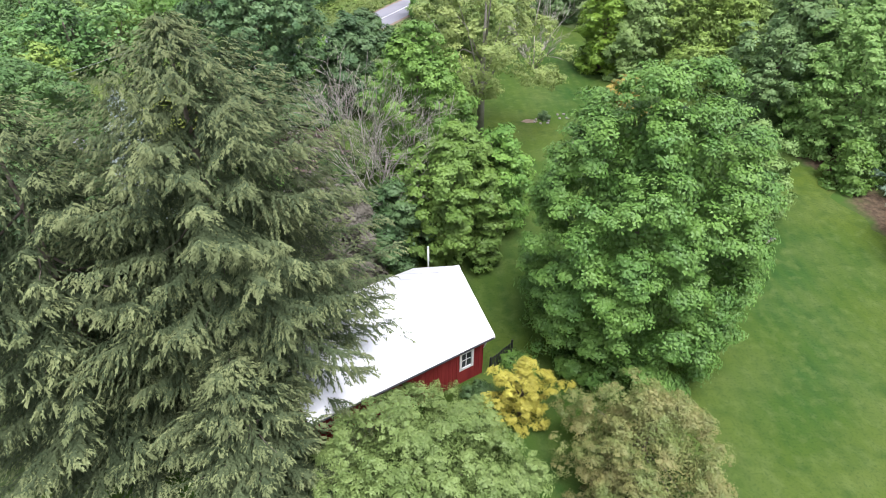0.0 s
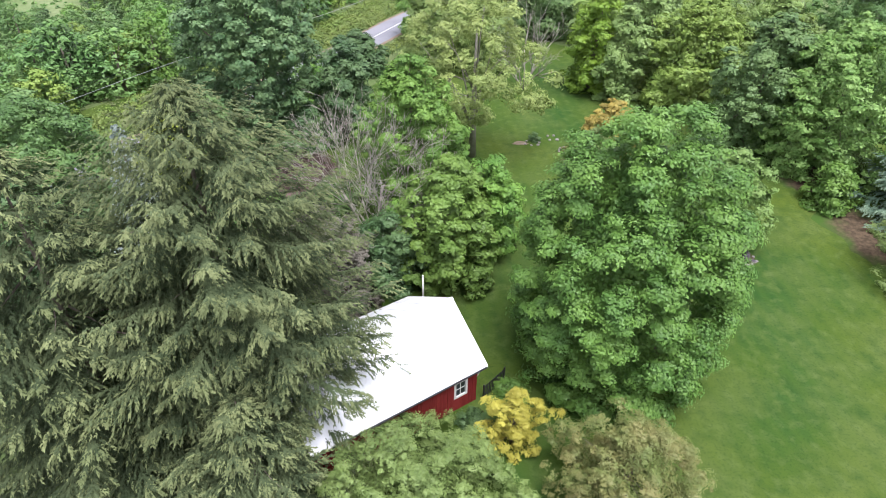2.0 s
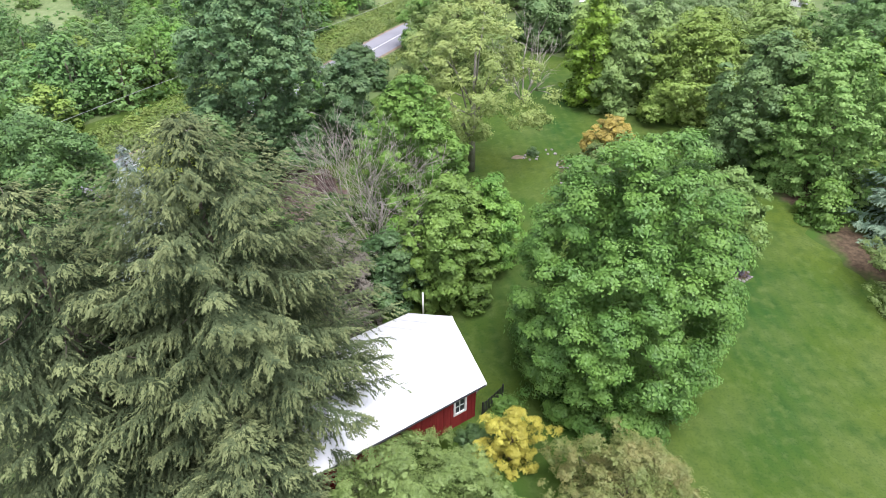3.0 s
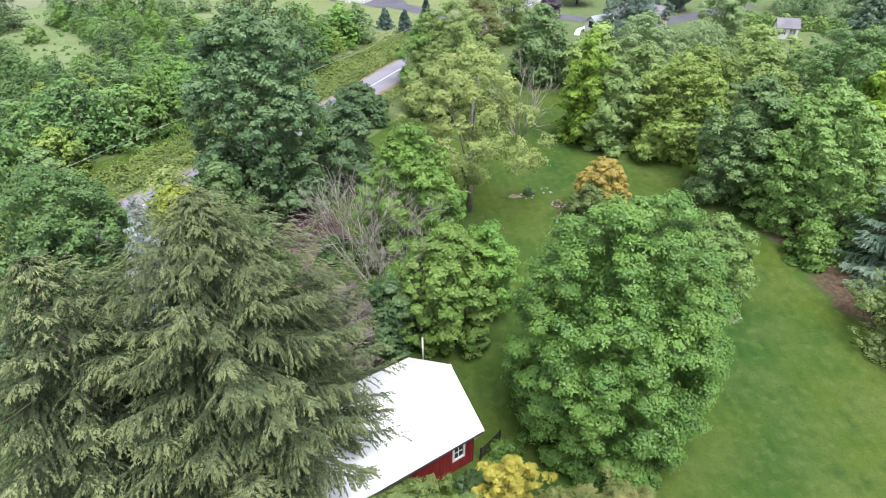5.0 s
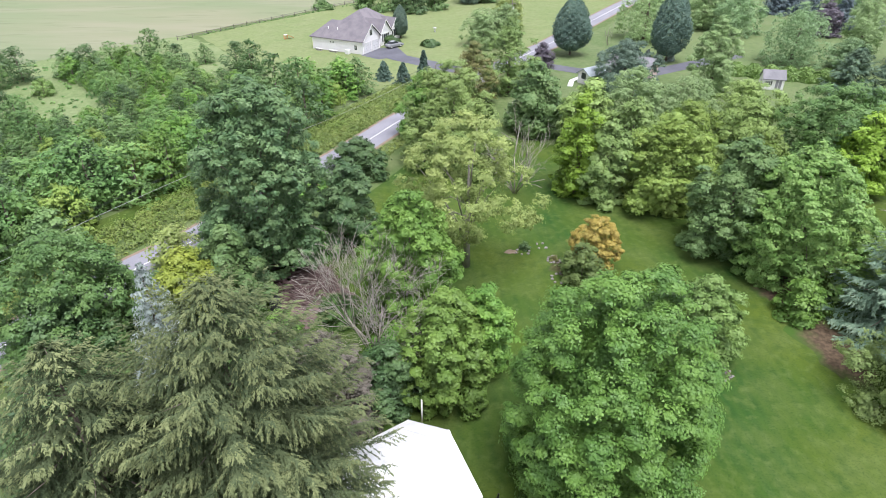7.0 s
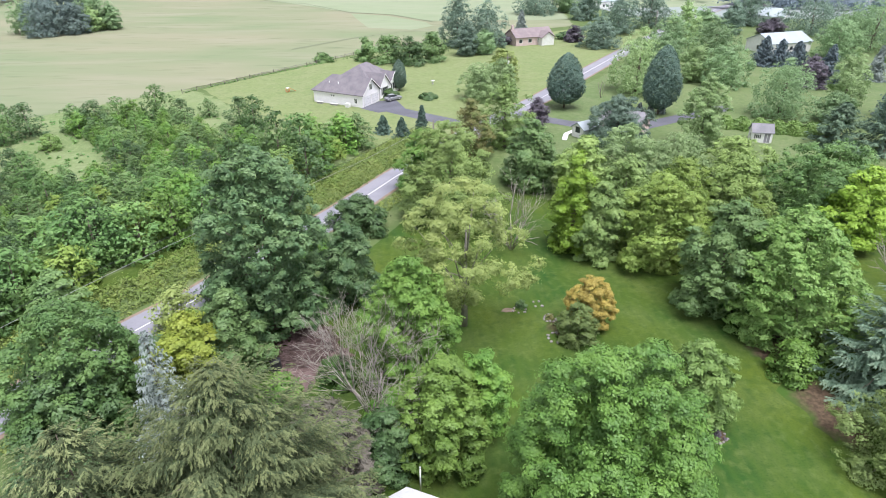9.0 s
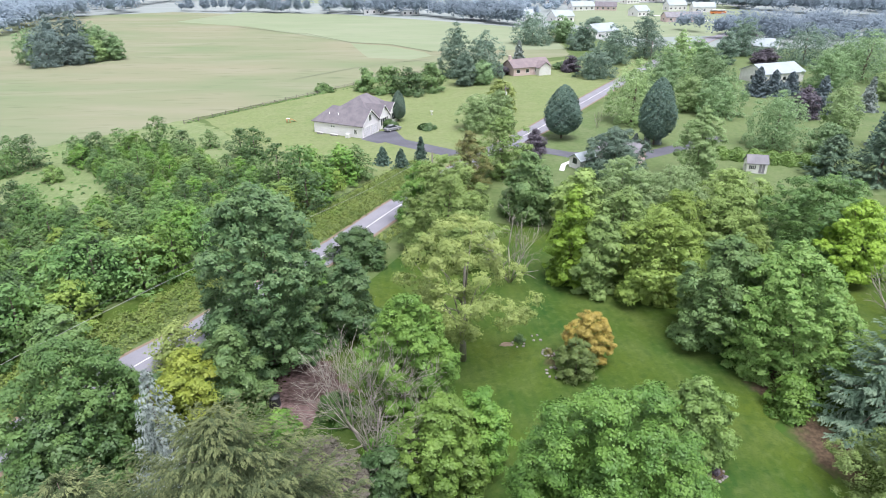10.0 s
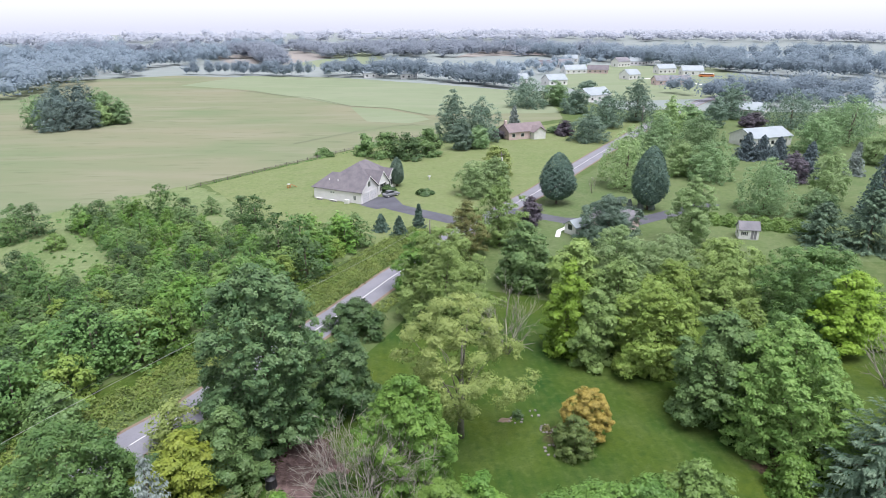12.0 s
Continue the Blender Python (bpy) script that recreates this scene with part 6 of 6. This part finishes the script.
for ex, ey, eh, er, el in ((70, 186, 9, 5, "grey"), (130, 198, 12, 7, "grey"), (165, 232, 13, 8, "dark"), (158, 190, 11, 7, "olive")):
    tree(ex, ey, eh, er, el)
for k in range(5):
    conifer("dwarf_spruce", 43.5 + 2.4 * k, 137.5 - 0.5 * k, 2.2 + 0.3 * (k % 2), 1.2, "blue", 700 + k, 40, 0.3, 0.4, 0.15, 0.02, 0.8, "small blue spruce in a row beside the road", group="row of blue spruces", hang=0.3, three=True, limbs=0, slim=0.6)
bare_tree("bare_sapling", 43.0, 150.0, 7.0, 2.0, 710, 3, 3, "thin bare sapling beside the road", thick=0.06)


def hedge():
    rng = np.random.default_rng(31)
    n = 9000
    t = rng.uniform(0, 1, n)
    a = rng.uniform(-0.2, math.pi + 0.2, n)
    rad = 1.9 * (1 + 0.18 * np.sin(t * 40) + rng.normal(size=n) * 0.06)
    x = 62.5 + 19.5 * t + 0.28 * np.cos(a) * rad
    y = 125.6 - 7.2 * t + 0.95 * np.cos(a) * rad
    z = np.maximum(0.1, 1.15 * np.sin(a) * rad)
    nrm = unit(np.stack([0.28 * np.cos(a), 0.95 * np.cos(a), np.sin(a)], 1) + rng.normal(size=(n, 3)) * 0.5)
    top = thing("hedge", 0, 0, 0.6, 0, "long rounded bright green hedge", "hedge")
    quads("foliage", leaf_quads(rng, np.stack([x, y, z], 1), nrm, 0.5, 0.6, None, True), LEAF["light"], top)
    return top


hedge()


def field_fence():
    pts = [(-62, 157.5), (-36.2, 191.0), (-21.2, 211.0), (5, 236)]
    top = thing("field_fence", 0, 0, 1.0, 0, "weathered post and rail fence along the hay field", "fence")
    for a, b in zip(pts, pts[1:]):
        n = int(math.dist(a, b) / 4)
        for k in range(n):
            x, y = a[0] + (b[0] - a[0]) * k / n, a[1] + (b[1] - a[1]) * k / n
            part("post", box(x - 0.07, x + 0.07, y - 0.07, y + 0.07, -0.1, 1.15), POLEWOOD, top)
        for z in (0.45, 0.85):
            v, f = tube([(a[0], a[1], z), (b[0], b[1], z)], [0.05, 0.05], 4)
            pydata("rail", v, f, POLEWOOD, top)
    weeds("fence_weeds", 170, lambda r: (lambda t, s: (-62 + 67 * t + s, 157.5 + 78.5 * t ** 0.93 + s))(r.uniform(0, 1), r.normal() * 0.5), 0.45, "thicket", 0.3, 305, "uncut dark grass along the field fence")
    return top


field_fence()


def ball_faces():
    """Corner places of a ball's faces: the solid filler that closes gaps in far crowns."""
    bm = bmesh.new()
    bmesh.ops.create_icosphere(bm, subdivisions=1, radius=1.0)
    out = np.array([[v.co[:] for v in f.verts] for f in bm.faces])
    bm.free()
    return out


BALL = ball_faces()


def woods(name, place, count, h, r, leaf, size, seed, label, per=90):
    """A distant wood: many crowns joined in one mesh."""
    rng = np.random.default_rng(seed)
    out = []
    for _ in range(count):
        x, y = place(rng)
        hh, rr = h * rng.uniform(0.65, 1.15), r * rng.uniform(0.7, 1.2)
        base = np.array([x, y, ground_z(x, y)])
        n = 7
        c = unit(rng.normal(size=(n, 3))) * rng.uniform(0.3, 0.6, (n, 1)) * np.array([rr, rr, hh * 0.42]) + np.array([0, 0, hh * 0.54])
        c[0] = (0, 0, hh * 0.74)
        k = rng.integers(0, n, per)
        e = unit(rng.normal(size=(per, 3)) + np.array([0, -0.4, 0.3]))
        half = np.array([rr, rr, hh * 0.42])
        p = base + c[k] + e * half * 0.55 * rng.uniform(0.7, 1.1, (per, 1))
        p[:, 2] = np.maximum(p[:, 2], base[2] + 0.3)
        out.append(leaf_quads(rng, p, unit(e * 0.8 + np.array([0, -0.25, 0.6]) + rng.normal(size=(per, 3)) * 0.2), size, 0.9, None, True))
        # filler ball added inside the crown to block sight and light through it
        out.append(base + np.array([0, 0, hh * 0.5]) + BALL * 0.5 * np.array([rr, rr, hh * 0.5]))
    ob = quads(name, np.vstack(out), LEAF[leaf])
    return tagged(ob, label, "woodland", kind="stuff")


def along(pts, depth=0.0, spread=0.0):
    def place(rng):
        k = rng.integers(len(pts) - 1)
        t = rng.uniform()
        a, b = pts[k], pts[k + 1]
        d = rng.uniform(0, depth)
        s = rng.normal() * spread
        return a[0] + (b[0] - a[0]) * t - d * 0.5 + s, a[1] + (b[1] - a[1]) * t + d + s
    return place


# leaf colours pale with distance in place of real haze
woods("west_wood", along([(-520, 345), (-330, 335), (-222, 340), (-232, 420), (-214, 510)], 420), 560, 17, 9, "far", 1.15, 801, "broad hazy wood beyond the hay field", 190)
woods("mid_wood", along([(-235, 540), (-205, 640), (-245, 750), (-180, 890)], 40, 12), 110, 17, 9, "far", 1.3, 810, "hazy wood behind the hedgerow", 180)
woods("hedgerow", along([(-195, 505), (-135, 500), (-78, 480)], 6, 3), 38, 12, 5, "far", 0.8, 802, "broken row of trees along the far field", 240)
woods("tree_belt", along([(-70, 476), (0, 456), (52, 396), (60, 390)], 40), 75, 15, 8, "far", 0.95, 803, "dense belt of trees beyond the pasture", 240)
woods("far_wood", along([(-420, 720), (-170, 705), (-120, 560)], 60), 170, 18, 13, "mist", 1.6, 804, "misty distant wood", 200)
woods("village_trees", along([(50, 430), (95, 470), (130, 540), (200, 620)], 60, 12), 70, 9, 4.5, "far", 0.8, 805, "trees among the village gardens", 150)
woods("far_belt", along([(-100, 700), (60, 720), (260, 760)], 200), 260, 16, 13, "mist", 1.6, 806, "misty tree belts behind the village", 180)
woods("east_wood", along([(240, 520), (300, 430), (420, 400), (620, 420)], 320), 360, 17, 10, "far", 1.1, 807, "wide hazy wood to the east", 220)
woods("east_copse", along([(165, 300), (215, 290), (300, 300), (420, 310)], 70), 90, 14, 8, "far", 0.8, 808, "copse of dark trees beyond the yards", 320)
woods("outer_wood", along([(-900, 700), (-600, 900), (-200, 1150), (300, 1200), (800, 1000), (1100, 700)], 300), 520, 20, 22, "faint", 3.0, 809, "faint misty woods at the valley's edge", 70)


def distance_backdrop():
    """Glowing ring beyond the valley; mist painted as emission, dim low ground to bright sky."""
    m = bpy.data.materials.new("haze_glow")
    m.use_nodes = True
    nt = m.node_tree
    nt.nodes.clear()
    out = nt.nodes.new("ShaderNodeOutputMaterial")
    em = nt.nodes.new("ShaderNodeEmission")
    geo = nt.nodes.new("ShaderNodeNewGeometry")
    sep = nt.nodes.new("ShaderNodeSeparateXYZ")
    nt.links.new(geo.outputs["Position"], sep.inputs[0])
    # emission rises with height to imitate haze thinning into sky
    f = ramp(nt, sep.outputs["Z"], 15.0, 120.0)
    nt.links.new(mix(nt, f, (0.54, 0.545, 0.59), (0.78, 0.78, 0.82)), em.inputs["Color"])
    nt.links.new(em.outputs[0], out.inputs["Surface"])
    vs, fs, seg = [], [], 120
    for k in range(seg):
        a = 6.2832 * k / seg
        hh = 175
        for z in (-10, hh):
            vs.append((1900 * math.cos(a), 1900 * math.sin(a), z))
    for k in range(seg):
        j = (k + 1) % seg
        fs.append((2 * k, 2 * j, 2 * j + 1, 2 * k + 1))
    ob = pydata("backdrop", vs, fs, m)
    return tagged(ob, "glowing backdrop ring painted as pale mist over the far valley", "backdrop", kind="structure")


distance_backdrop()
